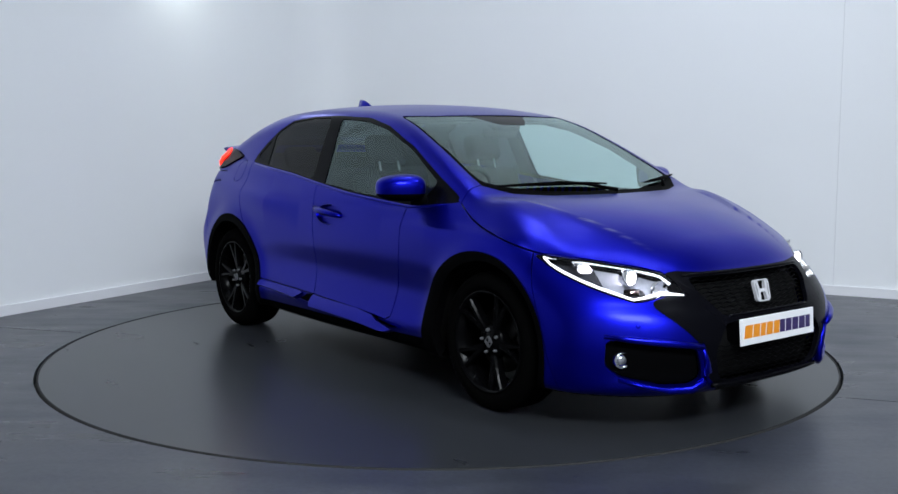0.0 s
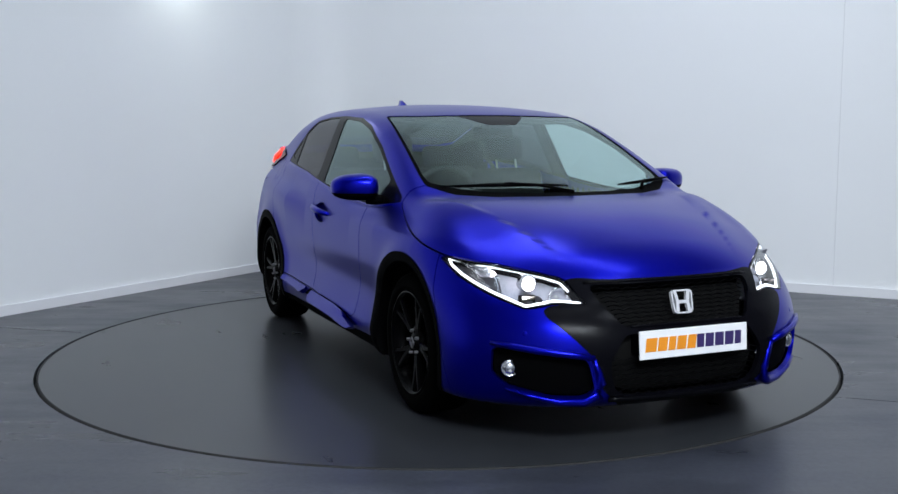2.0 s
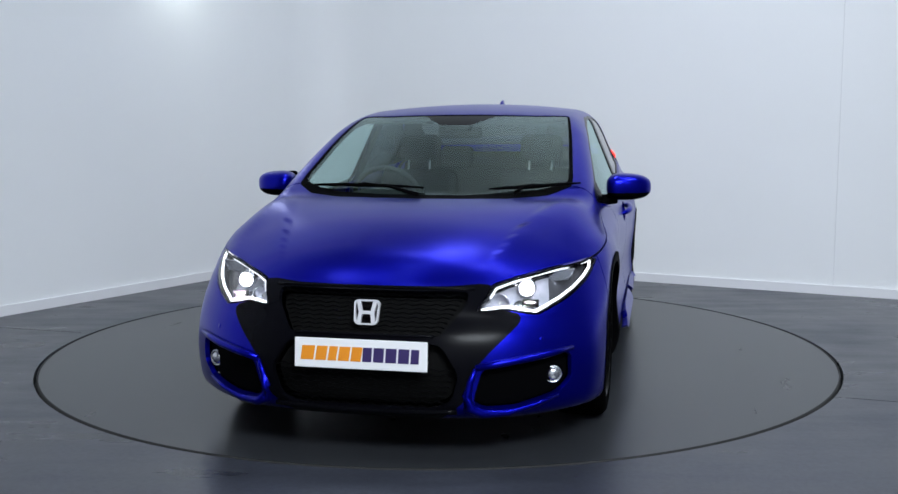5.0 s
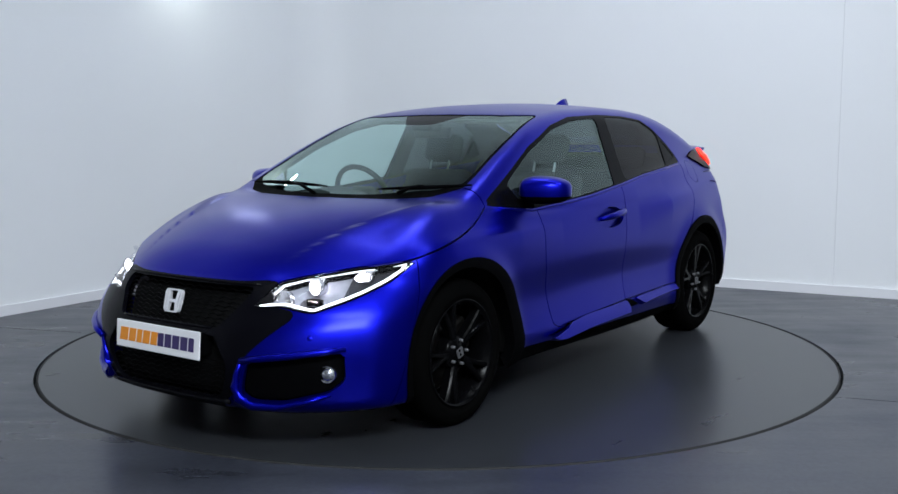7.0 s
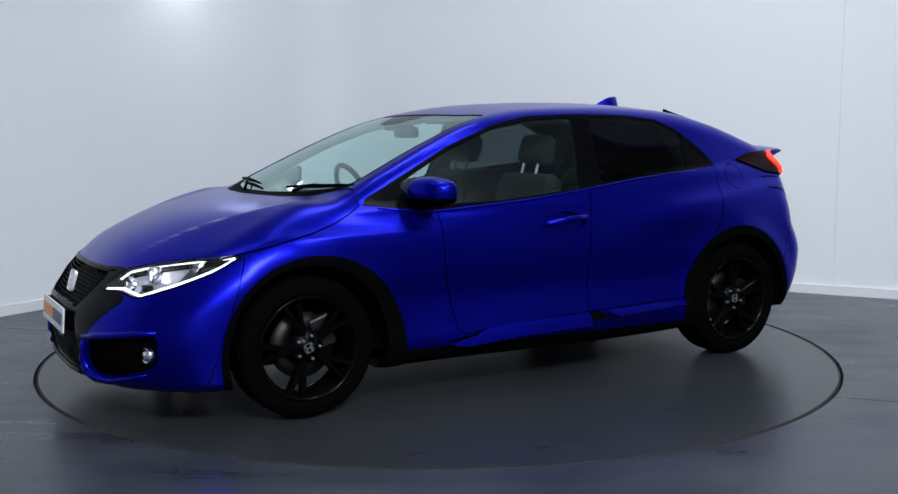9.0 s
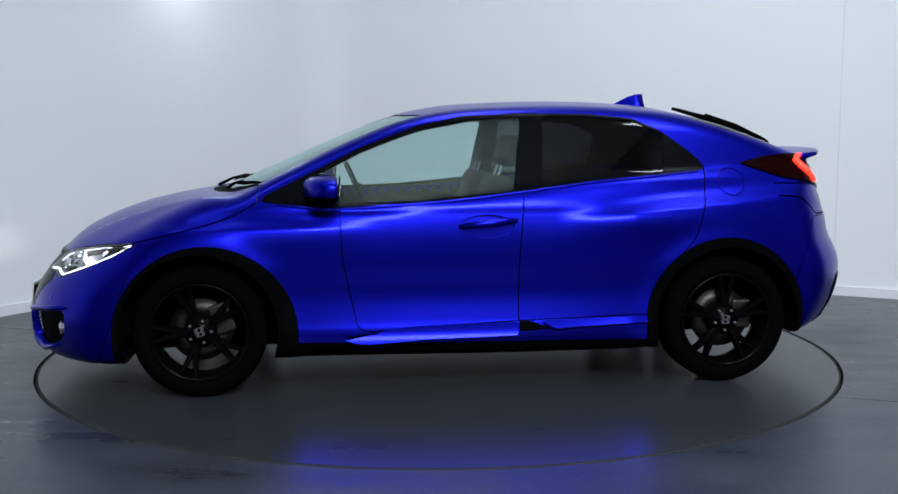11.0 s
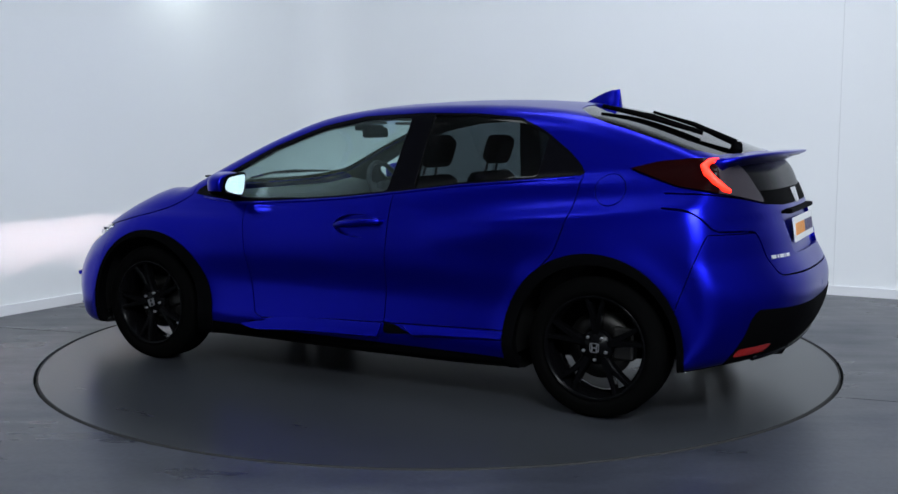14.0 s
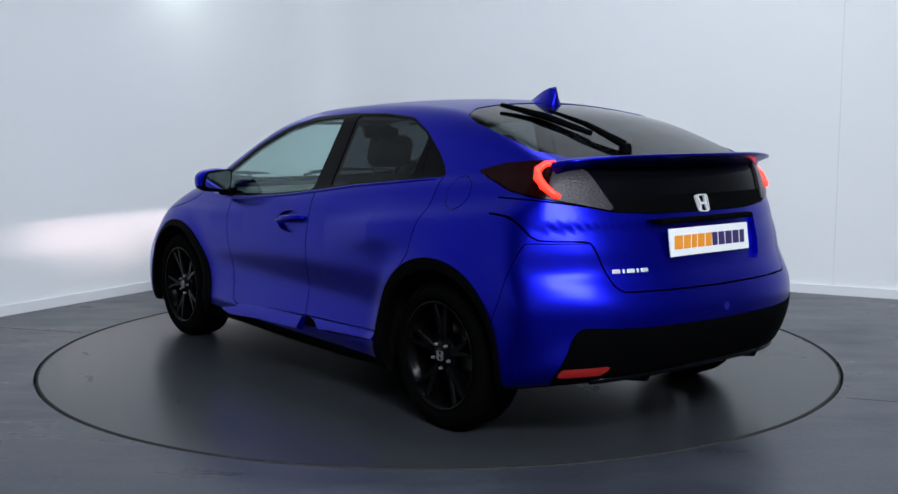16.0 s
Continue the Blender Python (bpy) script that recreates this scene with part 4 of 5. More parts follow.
# ---- wheels ----
def wheel(side):
    """A wheel with its outer face towards +y (side 1) or -y (side -1), centred on its hub."""
    root = new("wheel")
    root.parent = car
    w = 0.112
    prof = [(0.225, -w + 0.02), (0.25, -w), (0.29, -w + 0.004), (0.308, -w + 0.018), (0.317, -w + 0.04), (0.3175, -w + 0.09), (0.3145, -w + 0.092), (0.3145, -w + 0.098), (0.3175, -w + 0.1),
            (0.3175, w - 0.1), (0.3145, w - 0.098), (0.3145, w - 0.092), (0.3175, w - 0.09), (0.317, w - 0.04), (0.308, w - 0.018), (0.29, w - 0.004), (0.262, w + 0.001), (0.25, w), (0.232, w - 0.014), (0.228, w - 0.03)]
    part("tyre", lathe(prof, 64), M_TYRE, root, "black road tyre")
    rim = part("rim", lathe([(0.226, -w + 0.02), (0.212, -0.05), (0.206, 0.0), (0.21, w - 0.045), (0.226, w - 0.028), (0.231, w - 0.016), (0.236, w - 0.010), (0.234, w - 0.004), (0.226, w - 0.005), (0.218, w - 0.018)], 64), M_RIM, root, "gloss black alloy rim")
    part("brake_disc", lathe([(0.05, -0.012), (0.15, -0.012), (0.15, 0.012), (0.05, 0.012), (0.05, -0.012)], 40), M_DISC_BRAKE, root, "grey steel brake disc")
    part("caliper", box(bmesh.new(), -0.16, -0.06, -0.03, 0.03, -0.06, 0.09, 0.012), M_DISC_BRAKE, root)
    part("hub", lathe([(0.0001, w - 0.022), (0.03, w - 0.022), (0.034, w - 0.026), (0.07, w - 0.034), (0.078, w - 0.05), (0.07, 0.0), (0.06, -0.04), (0.0001, -0.04)], 40), M_RIM, root)
    for k in range(5):
        for da in (-0.20, 0.20):
            a0 = 2 * math.pi * k / 5 + math.pi / 2
            bm = bmesh.new()
            rows = []
            for i in range(6):
                t = i / 5
                r = 0.055 + (0.222 - 0.055) * t
                a = a0 + (da * 0.55) * (0.25 + 0.75 * t) * 1.6
                c = Vector((r * math.cos(a), 0, r * math.sin(a)))
                tang = Vector((-math.sin(a), 0, math.cos(a)))
                hw = 0.017 - 0.006 * t
                yo = w - 0.032 + 0.018 * t
                rows.append([bm.verts.new(c + tang * s + Vector((0, y, 0))) for s, y in ((-hw, yo - 0.045), (-hw, yo - 0.008), (-hw * 0.6, yo), (hw * 0.6, yo), (hw, yo - 0.008), (hw, yo - 0.045))])
            for a, b in zip(rows, rows[1:]):
                for q in range(6):
                    bm.faces.new((a[q], b[q], b[(q + 1) % 6], a[(q + 1) % 6]))
            bmesh.ops.recalc_face_normals(bm, faces=bm.faces[:])
            part("spoke", bm, M_RIM, rim)
        a = 2 * math.pi * (k + 0.5) / 5 + math.pi / 2
        nut = lathe([(0.0001, w - 0.016), (0.006, w - 0.016), (0.0072, w - 0.019), (0.0072, w - 0.04)], 6)
        bmesh.ops.translate(nut, verts=nut.verts[:], vec=(0.054 * math.cos(a), 0, 0.054 * math.sin(a)))
        part("wheel_nut", nut, M_NUT, root, "bright wheel nut")
    cap = badge_mesh(0.042, 0.004)
    cap.transform(Matrix.Translation((0, w - 0.021, 0)) @ Matrix.Rotation(radians(90), 4, "Z"))
    part("cap_badge", cap, M_NUT, root, "silver cap badge")
    return root


def badge_mesh(size, depth):
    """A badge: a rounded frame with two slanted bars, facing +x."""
    bm = bmesh.new()
    h = size / 2
    fr = [(-h * 1.08, h), (h * 1.08, h), (h * 0.95, -h), (-h * 0.95, -h)]
    outer = rounded(fr, size * 0.22, 5)
    n = len(outer)
    inner = [(a * 0.86, b * 0.86) for a, b in outer]
    o0 = [bm.verts.new((0, a, b)) for a, b in outer]
    o1 = [bm.verts.new((depth, a * 0.99, b * 0.99)) for a, b in outer]
    i1 = [bm.verts.new((depth, a, b)) for a, b in inner]
    i0 = [bm.verts.new((0, a, b)) for a, b in inner]
    for i in range(n):
        j = (i + 1) % n
        bm.faces.new((o0[i], o0[j], o1[j], o1[i]))
        bm.faces.new((o1[i], o1[j], i1[j], i1[i]))
        bm.faces.new((i1[i], i1[j], i0[j], i0[i]))
    for sd in (1, -1):
        join(bm, slab([(sd * h * 0.52, h * 0.88), (sd * h * 0.84, h * 0.88), (sd * h * 0.62, 0), (sd * h * 0.76, -h * 0.88), (sd * h * 0.44, -h * 0.88), (sd * h * 0.32, 0)], 0, depth, "x"))
    join(bm, slab([(-h * 0.4, 0.12 * h), (h * 0.4, 0.12 * h), (h * 0.4, -0.14 * h), (-h * 0.4, -0.14 * h)], 0, depth * 0.9, "x"))
    bmesh.ops.recalc_face_normals(bm, faces=bm.faces[:])
    return bm


def wheels():
    w0 = wheel(1)
    w0.matrix_basis = pose(HUBS[0][0], 0.762, HUBS[0][1], 0, 20, 0)
    for (hx, hz), sd, roll in ((HUBS[0], -1, 48), (HUBS[1], 1, 0), (HUBS[1], -1, 10)):
        copy_thing(w0, pose(hx, 0.762 * sd, hz, 0, roll, 0 if sd > 0 else 180))


wheels()


# ---- lamps ----
def lamps():
    for sd in (1, -1):
        cover = panel_part("headlight", ["headlamp", "lamp_outer", "lamp_hole", "lamp_rim"], M_LAMPGLASS, car, "lit headlight under a clear cover", offset=0.001, rim=0.0, sides=(sd,))
        cover.visible_shadow = False
        panel_part("lamp_bowl", ["headlamp"], M_BOWL, cover, "silver lamp bowl", offset=-0.055, rim=0.05, sides=(sd,))
        panel_part("lamp_bowl", ["lamp_outer"], M_DARKBOWL, cover, "dark grey outer lamp bowl", offset=-0.055, rim=0.05, sides=(sd,))
        panel_part("lamp_back", ["lamp_hole"], M_BLACK, cover, offset=-0.115, rim=0, sides=(sd,))
        panel_part("lamp_edge", ["lamp_rim"], M_BLACKGLOSS, cover, offset=-0.003, rim=0.06, sides=(sd,))
        # light strip that follows the lamp's lower and outer edge
        pts = []
        for u, z in ((-0.54, 0.738), (-0.56, 0.714), (-0.62, 0.682), (-0.70, 0.650), (-0.78, 0.622), (-0.85, 0.601), (-0.918, 0.579), (-0.965, 0.588), (-1.02, 0.601), (-1.08, 0.598), (-1.135, 0.590)):
            pts.append(lamp_point(u, z, -0.012, sd))
        part("light_strip", tube(pts, 0.0055, 8), M_LED, cover, "glowing white light strip")
        # strip along the lamp's top; its brightness is a glow in the material
        pts = [lamp_point(u, z, -0.014, sd) for u, z in ((-0.55, 0.738), (-0.70, 0.722), (-0.85, 0.703), (-0.95, 0.685), (-1.03, 0.666), (-1.07, 0.635))]
        part("glow_strip", tube(pts, 0.005, 6), M_LED2, cover, "softly glowing strip along the lamp's top")
        # projector: a lit lens in a ring, and the bulb low in an open housing with a shield above the beam
        c = Vector(lamp_point(-0.905, 0.645, -0.045, sd))
        c.z = 0.652
        ring = lathe([(0.029, -0.03), (0.034, -0.03), (0.036, 0.01), (0.033, 0.016), (0.029, 0.012), (0.029, -0.03)], 28, "x")
        ring.transform(Matrix.Translation(c))
        part("projector_ring", ring, M_REFLECTOR, cover, "chrome ring round the lens")
        lens = lathe([(0.0001, 0.014), (0.012, 0.012), (0.021, 0.006), (0.027, -0.004), (0.029, -0.012)], 24, "x")
        lens.transform(Matrix.Translation(c))
        part("projector_lens", lens, M_LENS, cover, "bright lit lens")
        # reflector pot beside it
        c2 = Vector(lamp_point(-1.03, 0.632, -0.05, sd))
        pot = lathe([(0.006, -0.03), (0.022, -0.022), (0.034, -0.006), (0.04, 0.016), (0.043, 0.016), (0.037, -0.01)], 28, "x")
        pot.transform(Matrix.Translation(c2))
        part("reflector_pot", pot, M_REFLECTOR, cover, "silver reflector bowl")
        bulb = lathe([(0.0001, 0.004), (0.007, 0.0), (0.009, -0.02)], 14, "x")
        bulb.transform(Matrix.Translation(c2))
        part("bulb", bulb, M_AMBER, cover)
        wedge = slab([(lamp_point(u, z, -0.03, sd)[1], z) for u, z in ((-0.62, 0.715), (-0.80, 0.700), (-0.84, 0.655), (-0.70, 0.665))], lamp_point(-0.72, 0.69, -0.06, sd)[0] - 0.02, lamp_point(-0.72, 0.69, -0.06, sd)[0] + 0.01, "x", 0.004)
        part("side_reflector", wedge, M_REFLECTOR, cover, "silver side reflector")
        beam_source(cover, sd)
        # fog lamp in its pocket
        p, n = skin_at(2.2, 0.700 * sd, 0.330, (-1, 0, 0))
        fog = lathe([(0.0001, 0.012), (0.02, 0.010), (0.032, 0.004), (0.034, -0.004), (0.04, -0.004), (0.042, 0.004), (0.046, 0.0), (0.046, -0.05)], 32, "x")
        fog.transform(Matrix.Translation(p - Vector((0.034, 0, 0))) @ Matrix.Scale(0.74, 4) @ Matrix.Rotation(radians(18 * sd), 4, "Z"))
        part("fog_lamp", fog, M_REFLECTOR, car, "round clear fog lamp")
        # rear lamps
        tl = panel_part("tail_light", ["tail_lamp"], M_REDPART, car, "dark red tail light with a glowing band", offset=0.010, rim=0.03, sides=(sd,))
        panel_part("clear_lens", ["tail_clear"], M_GREYLENS, tl, "grey ribbed reversing lens", offset=0.008, rim=0.03, sides=(sd,))
        pts = [tail_point(u, z, 0.014, sd) for u, z in ((-0.82, 1.128), (-0.785, 1.124), (-0.757, 1.105), (-0.755, 1.075), (-0.775, 1.045), (-0.81, 1.015), (-0.835, 1.004))]
        part("light_band", tube(pts, [0.011, 0.014, 0.017, 0.018, 0.017, 0.014, 0.009], 8), M_REDLED, tl, "glowing red light band")


def lamp_point(u, z, depth, sd):
    """A point on the headlamp's face, at a place along the front corner, set in by depth."""
    p, n = corner_hit(u, z, 1)
    q = p + n * depth
    return (q.x, q.y * sd, q.z)


def corner_hit(u, z, front):
    """Meets the skin at a corner: front 1 or rear -1. The way runs inward along the corner's diagonal."""
    r2 = math.sqrt(2)
    way = np.array((-1.0 * front, -1.0, 0)) / r2
    base = np.array((-u / r2 * 1.0, u / r2, z)) if front > 0 else np.array((u / r2, u / r2, z))
    s = np.linspace(-2.6, -0.2, 2401)
    q = base + s[:, None] * way
    k = int(np.argmax(skin_field(q) < 0))
    return Vector(q[k]), Vector(skin_normal(q[k:k + 1])[0])


def tail_point(u, z, out, sd):
    p, n = corner_hit(u, z, -1)
    q = p + n * out
    return (q.x, q.y * sd, q.z)


def beam_source(cover, sd):
    """The dipped beam: a small bright bulb behind a slot whose top edge cuts the light off level."""
    c = Vector(lamp_point(-0.93, 0.598, -0.022, sd))
    x1, y, z = c.x - 0.004, c.y, 0.606
    d = 0.03
    bm = slab([(y - 0.009, z - 0.0001), (y + 0.009, z - 0.0001), (y + 0.009, z - 0.0013), (y - 0.009, z - 0.0013)], x1 - d - 0.002, x1 - d, "x")
    part("bulb", bm, M_BEAM, cover, "bright headlight bulb")
    bm = box(bmesh.new(), x1 - d - 0.004, x1, y - 0.03, y + 0.03, z, z + 0.003)
    box(bm, x1 - d - 0.008, x1 - d - 0.004, y - 0.03, y + 0.03, z - 0.025, z + 0.003)
    box(bm, x1 - d - 0.004, x1 - 0.006, y - 0.03, y - 0.027, z - 0.025, z)
    box(bm, x1 - d - 0.004, x1 - 0.006, y + 0.027, y + 0.03, z - 0.025, z)
    for k in range(20):
        y0 = y - 0.03 + 0.003 * k
        box(bm, x1 - d - 0.004, x1 - 0.003 - 0.0021 * ((k * 7) % 10), y0, y0 + 0.003, z - 0.009, z - 0.006)
    part("beam_shield", bm, M_BLACK, cover, "black beam shield")


lamps()


# ---- nose, tail and side fittings ----
def on_top(x, y, lift=0.0):
    p, n = skin_at(x, y, 1.2, (0, 0, -1))
    return p + n * lift


def plate(name, at, tilt, sd, parent):
    """A show plate with an orange and a purple word in plain slanted bars, facing sd * x."""
    root = part(name, box(bmesh.new(), -0.004, 0.004, -0.26, 0.26, -0.0565, 0.0565, 0.003), M_PLATE, parent, "white show plate with orange and purple lettering bars")
    root.matrix_basis = Matrix.Translation(at) @ Matrix.Rotation(radians(0 if sd > 0 else 180), 4, "Z") @ Matrix.Rotation(radians(tilt), 4, "Y")
    x = -0.236
    for i, wd in enumerate((0.058, 0.050, 0.040, 0.050, 0.047, 0.042, 0.047, 0.049, 0.049, 0.038)):
        sl = 0.008 if i < 5 else 0.003
        bm = slab([(x, -0.027), (x + wd - 0.007, -0.027), (x + wd - 0.007 + sl, 0.027), (x + sl, 0.027)], 0.0041, 0.0055, "x")
        if i % 2 == 0:
            bmesh.ops.inset_region(bm, faces=[f for f in bm.faces if f.normal.x > 0.9], thickness=0.008)
        part("print_bar", bm, M_ORANGE if i < 5 else M_PURPLE, root)
        x += wd
    return root


def fittings():
    # grille and lower intake: crossing bars in front of a dark space
    for lo, hi, hw0, hw1, rows in ((0.497, 0.650, 0.285, 0.375, 11), (0.225, 0.372, 0.30, 0.355, 8)):
        g = new("grille")
        g.parent = car
        g["label"] = "black honeycomb grille"
        for i in range(rows):
            z = lo + (hi - lo) * i / (rows - 1)
            hw = hw0 + (hw1 - hw0) * i / (rows - 1)
            pts = []
            for k in range(25):
                y = -hw + 2 * hw * k / 24
                p, n = skin_at(2.4, y, z, (-1, 0, 0))
                pts.append(p - Vector((0.016, 0, 0)) + Vector((0, 0, 0.0045 if k % 2 else -0.0045)))
            part("bar", tube(pts, 0.0028, 5), M_GRILLE, g)
    # bright-edged splitter lip and the wing blades by the fog lamps
    pts = [skin_at(2.4, -0.36 + 0.72 * k / 20, 0.212 - 0.006 * math.cos(math.pi * (k / 20 - 0.5)), (-1, 0, 0))[0] + Vector((0.008, 0, 0)) for k in range(21)]
    part("splitter", tube(pts, 0.011, 8), M_BLACKGLOSS, car, "black lower lip")
    pts = [skin_at(2.4, -0.40 + 0.80 * k / 20, 0.664 - 0.004 * (k / 10 - 1) ** 2, (-1, 0, 0))[0] + Vector((0.003, 0, -0.002)) for k in range(21)]
    part("grille_edge", tube(pts, 0.007, 8), M_BLACKGLOSS, car, "gloss black strip over the grille")
    pts = [skin_at(2.4, -0.27 + 0.54 * k / 20, 0.497, (-1, 0, 0))[0] + Vector((0.002, 0, 0)) for k in range(21)]
    part("grille_edge", tube(pts, 0.006, 8), M_MASK, car)
    for sd in (1, -1):
        pts = []
        for y, z in ((0.43, 0.386), (0.52, 0.400), (0.62, 0.412), (0.70, 0.423), (0.765, 0.432)):
            p, n = skin_at(2.4, y * sd, z, (-1, 0, 0))
            pts.append(p + n * 0.009)
        part("bumper_blade", tube(pts, [0.012, 0.015, 0.015, 0.014, 0.008], 8), M_PAINT, car, "blue blade over the fog lamp")
        pts = []
        for y, z in ((0.432, 0.382), (0.412, 0.33), (0.398, 0.28), (0.402, 0.232), (0.45, 0.205), (0.54, 0.203), (0.64, 0.226), (0.72, 0.252)):
            p, n = skin_at(2.4, y * sd, z, (-1, 0, 0))
            pts.append(p + n * 0.003)
        part("bumper_blade", tube(pts, [0.010, 0.013, 0.019, 0.024, 0.021, 0.015, 0.010, 0.006], 8), M_PAINT, car, "blue blade round the fog lamp")
        # small round sensors
        p, n = skin_at(2.4, 0.66 * sd, 0.475, (-1, 0, 0))
        sen = lathe([(0.0001, 0.0008), (0.009, 0.0008), (0.010, 0.0), (0.010, -0.01)], 16, "x")
        sen.transform(Matrix.Translation(p) @ n.to_track_quat("X", "Z").to_matrix().to_4x4())
        part("parking_sensor", sen, M_PAINT, car)
    # badges and plates
    p, n = skin_at(2.4, 0, 0.572, (-1, 0, 0))
    b = badge_mesh(0.098, 0.014)
    b.transform(Matrix.Translation(p + Vector((-0.004, 0, 0))) @ Matrix.Rotation(radians(-16), 4, "Y"))
    part("badge", b, M_CHROME, car, "chrome nose badge")
    p, n = skin_at(-2.4, 0, 0.962, (1, 0, 0))
    b = badge_mesh(0.075, 0.012)
    b.transform(Matrix.Translation(p + Vector((0.003, 0, 0))) @ Matrix.Rotation(radians(180), 4, "Z") @ Matrix.Rotation(radians(-18), 4, "Y"))
    part("badge", b, M_CHROME, car, "chrome tail badge")
    plate("show_plate", (2.178, 0, 0.429), -4, 1, car)
    part("plate_bracket", box(bmesh.new(), 2.10, 2.172, -0.25, 0.25, 0.385, 0.475, 0.006), M_BLACK, car)
    plate("show_plate", (-2.060, 0, 0.817), -8, -1, car)
    part("plate_lamp_bar", box(bmesh.new(), -2.055, -2.0, -0.30, 0.30, 0.893, 0.915, 0.006), M_BLACK, car, "black bar over the rear plate")
    # model name on the tailgate as plain bars
    name = new("model_badge")
    name.parent = car
    name["label"] = "silver model name in plain bars"
    for i, wd in enumerate((0.034, 0.010, 0.034, 0.010, 0.034)):
        y = 0.545 - (0, 0.042, 0.060, 0.102, 0.120)[i]
        p, n = skin_at(-2.4, y - wd / 2, 0.722, (1, 0, 0))
        bm = box(bmesh.new(), -0.003, 0.004, -wd / 2, wd / 2, -0.008, 0.008, 0.002)
        bm.transform(Matrix.Translation(p) @ n.to_track_quat("X", "Z").to_matrix().to_4x4())
        part("bar", bm, M_SILVER, name)
    # door handles
    for sd in (1, -1):
        pts = []
        for x, out in ((0.02, -0.004), (-0.005, 0.016), (-0.05, 0.032), (-0.11, 0.036), (-0.18, 0.032), (-0.235, 0.016), (-0.258, 0.0)):
            p, n = skin_at(x, 1.3 * sd, 0.806 - x * 0.10, (0, -sd, 0))
            pts.append(p + n * out)
        part("door_handle", tube(pts, [0.010, 0.015, 0.017, 0.018, 0.018, 0.016, 0.010], 10), M_PAINT, car, "blue bar door handle")
        pts = []
        for x, z in BELT:
            p, n = skin_at(x, 1.3 * sd, z, (0, -sd, 0))
            pts.append(p + n * 0.001)
        part("belt_edge", tube(pts, [0.003] + [0.0065] * (len(pts) - 2) + [0.003], 8), M_PAINT, car, "blue folded edge under the side windows")
    # roof fin
    bm = bmesh.new()
    prof = [(-0.975, 1.413, 0.004), (-1.02, 1.437, 0.012), (-1.06, 1.456, 0.016), (-1.10, 1.469, 0.014), (-1.146, 1.473, 0.008), (-1.152, 1.430, 0.022), (-1.158, 1.385, 0.03)]
    lo = [(x, 1.375, w) for x, w in ((-0.975, 0.004), (-1.02, 0.022), (-1.06, 0.03), (-1.10, 0.034), (-1.142, 0.034), (-1.152, 0.034), (-1.158, 0.034))]
    rows = [[bm.verts.new(q) for q in ((lx, -lw, lz), (x, -w * 0.5, z - 0.006), (x, 0, z), (x, w * 0.5, z - 0.006), (lx, lw, lz))] for (x, z, w), (lx, lz, lw) in zip(prof, lo)]
    for a, b in zip(rows, rows[1:]):
        for k in range(4):
            bm.faces.new((a[k], b[k], b[k + 1], a[k + 1]))
    bmesh.ops.recalc_face_normals(bm, faces=bm.faces[:])
    part("roof_fin", smooth(bm), M_PAINT, car, "blue shark fin aerial")
    # spoiler blade across the tail
    bm = bmesh.new()
    rows = []
    for k in range(33):
        y = -0.66 + 1.32 * k / 32
        q = abs(y) / 0.66
        xr = -2.035 + 0.15 * q ** 2.6
        xf = -1.80 + 0.08 * q ** 3
        zt, drop = 1.170 - 0.022 * q ** 4, 0.0
        rows.append([bm.verts.new((x, y, z)) for x, z in ((xf, zt - 0.012), (xf - 0.10, zt - 0.004), (xr + 0.02, zt + 0.002), (xr, zt), (xr + 0.004, zt - 0.010), (xr + 0.06, zt - 0.030), (xf - 0.10, zt - 0.060), (xf, zt - 0.06))])
    for a, b in zip(rows, rows[1:]):
        for k in range(8):
            bm.faces.new((a[k], b[k], b[(k + 1) % 8], a[(k + 1) % 8]))
    bm.faces.new(rows[0])
    bm.faces.new(rows[-1][::-1])
    bmesh.ops.recalc_face_normals(bm, faces=bm.faces[:])
    part("spoiler", smooth(bm), M_PAINT, car, "blue roof-edge spoiler blade")
    part("stop_lamp", box(bmesh.new(), -2.012, -2.0, -0.12, 0.12, 1.148, 1.158, 0.002), M_REDPART, car, "dark red high stop lamp")
    for y in (-0.36, -0.13, 0.13, 0.36):
        part("diffuser_fin", slab([(-2.09, 0.36), (-2.045, 0.268), (-1.90, 0.245), (-1.82, 0.32)], y - 0.008, y + 0.008, "y", 0.003), M_BLACK, car, "black diffuser fin")
    pts = [skin_at(-2.4, -0.60 + 1.2 * k / 24, 0.308 - 0.02 * (k / 12 - 1) ** 2, (1, 0, 0))[0] + Vector((-0.004, 0, 0)) for k in range(25)]
    part("diffuser_lip", tube(pts, 0.014, 8), M_MASK, car, "dark lower diffuser lip")
    # wipers
    w = new("rear_wiper")
    w.parent = car
    w["label"] = "black rear wiper"
    a, b = on_top(-1.188, 0.387, 0.018), on_top(-1.636, 0.277, 0.018)
    part("blade", tube([a, (a + b) / 2 + Vector((0, 0, 0.010)), b], [0.010, 0.017, 0.012], 6), M_BLACK, w)
    a, b = on_top(-1.40, 0.295, 0.034), on_top(-1.775, 0.225, 0.022)
    part("arm", tube([a, (a + b) / 2 + Vector((0, 0, 0.014)), b], [0.007, 0.012, 0.018], 6), M_BLACK, w)
    foot = lathe([(0.0001, 0.030), (0.020, 0.028), (0.026, 0.016), (0.028, -0.012)], 16, "z")
    foot.transform(Matrix.Translation(on_top(-1.785, 0.222, 0.002)))
    part("pivot", foot, M_BLACK, w)
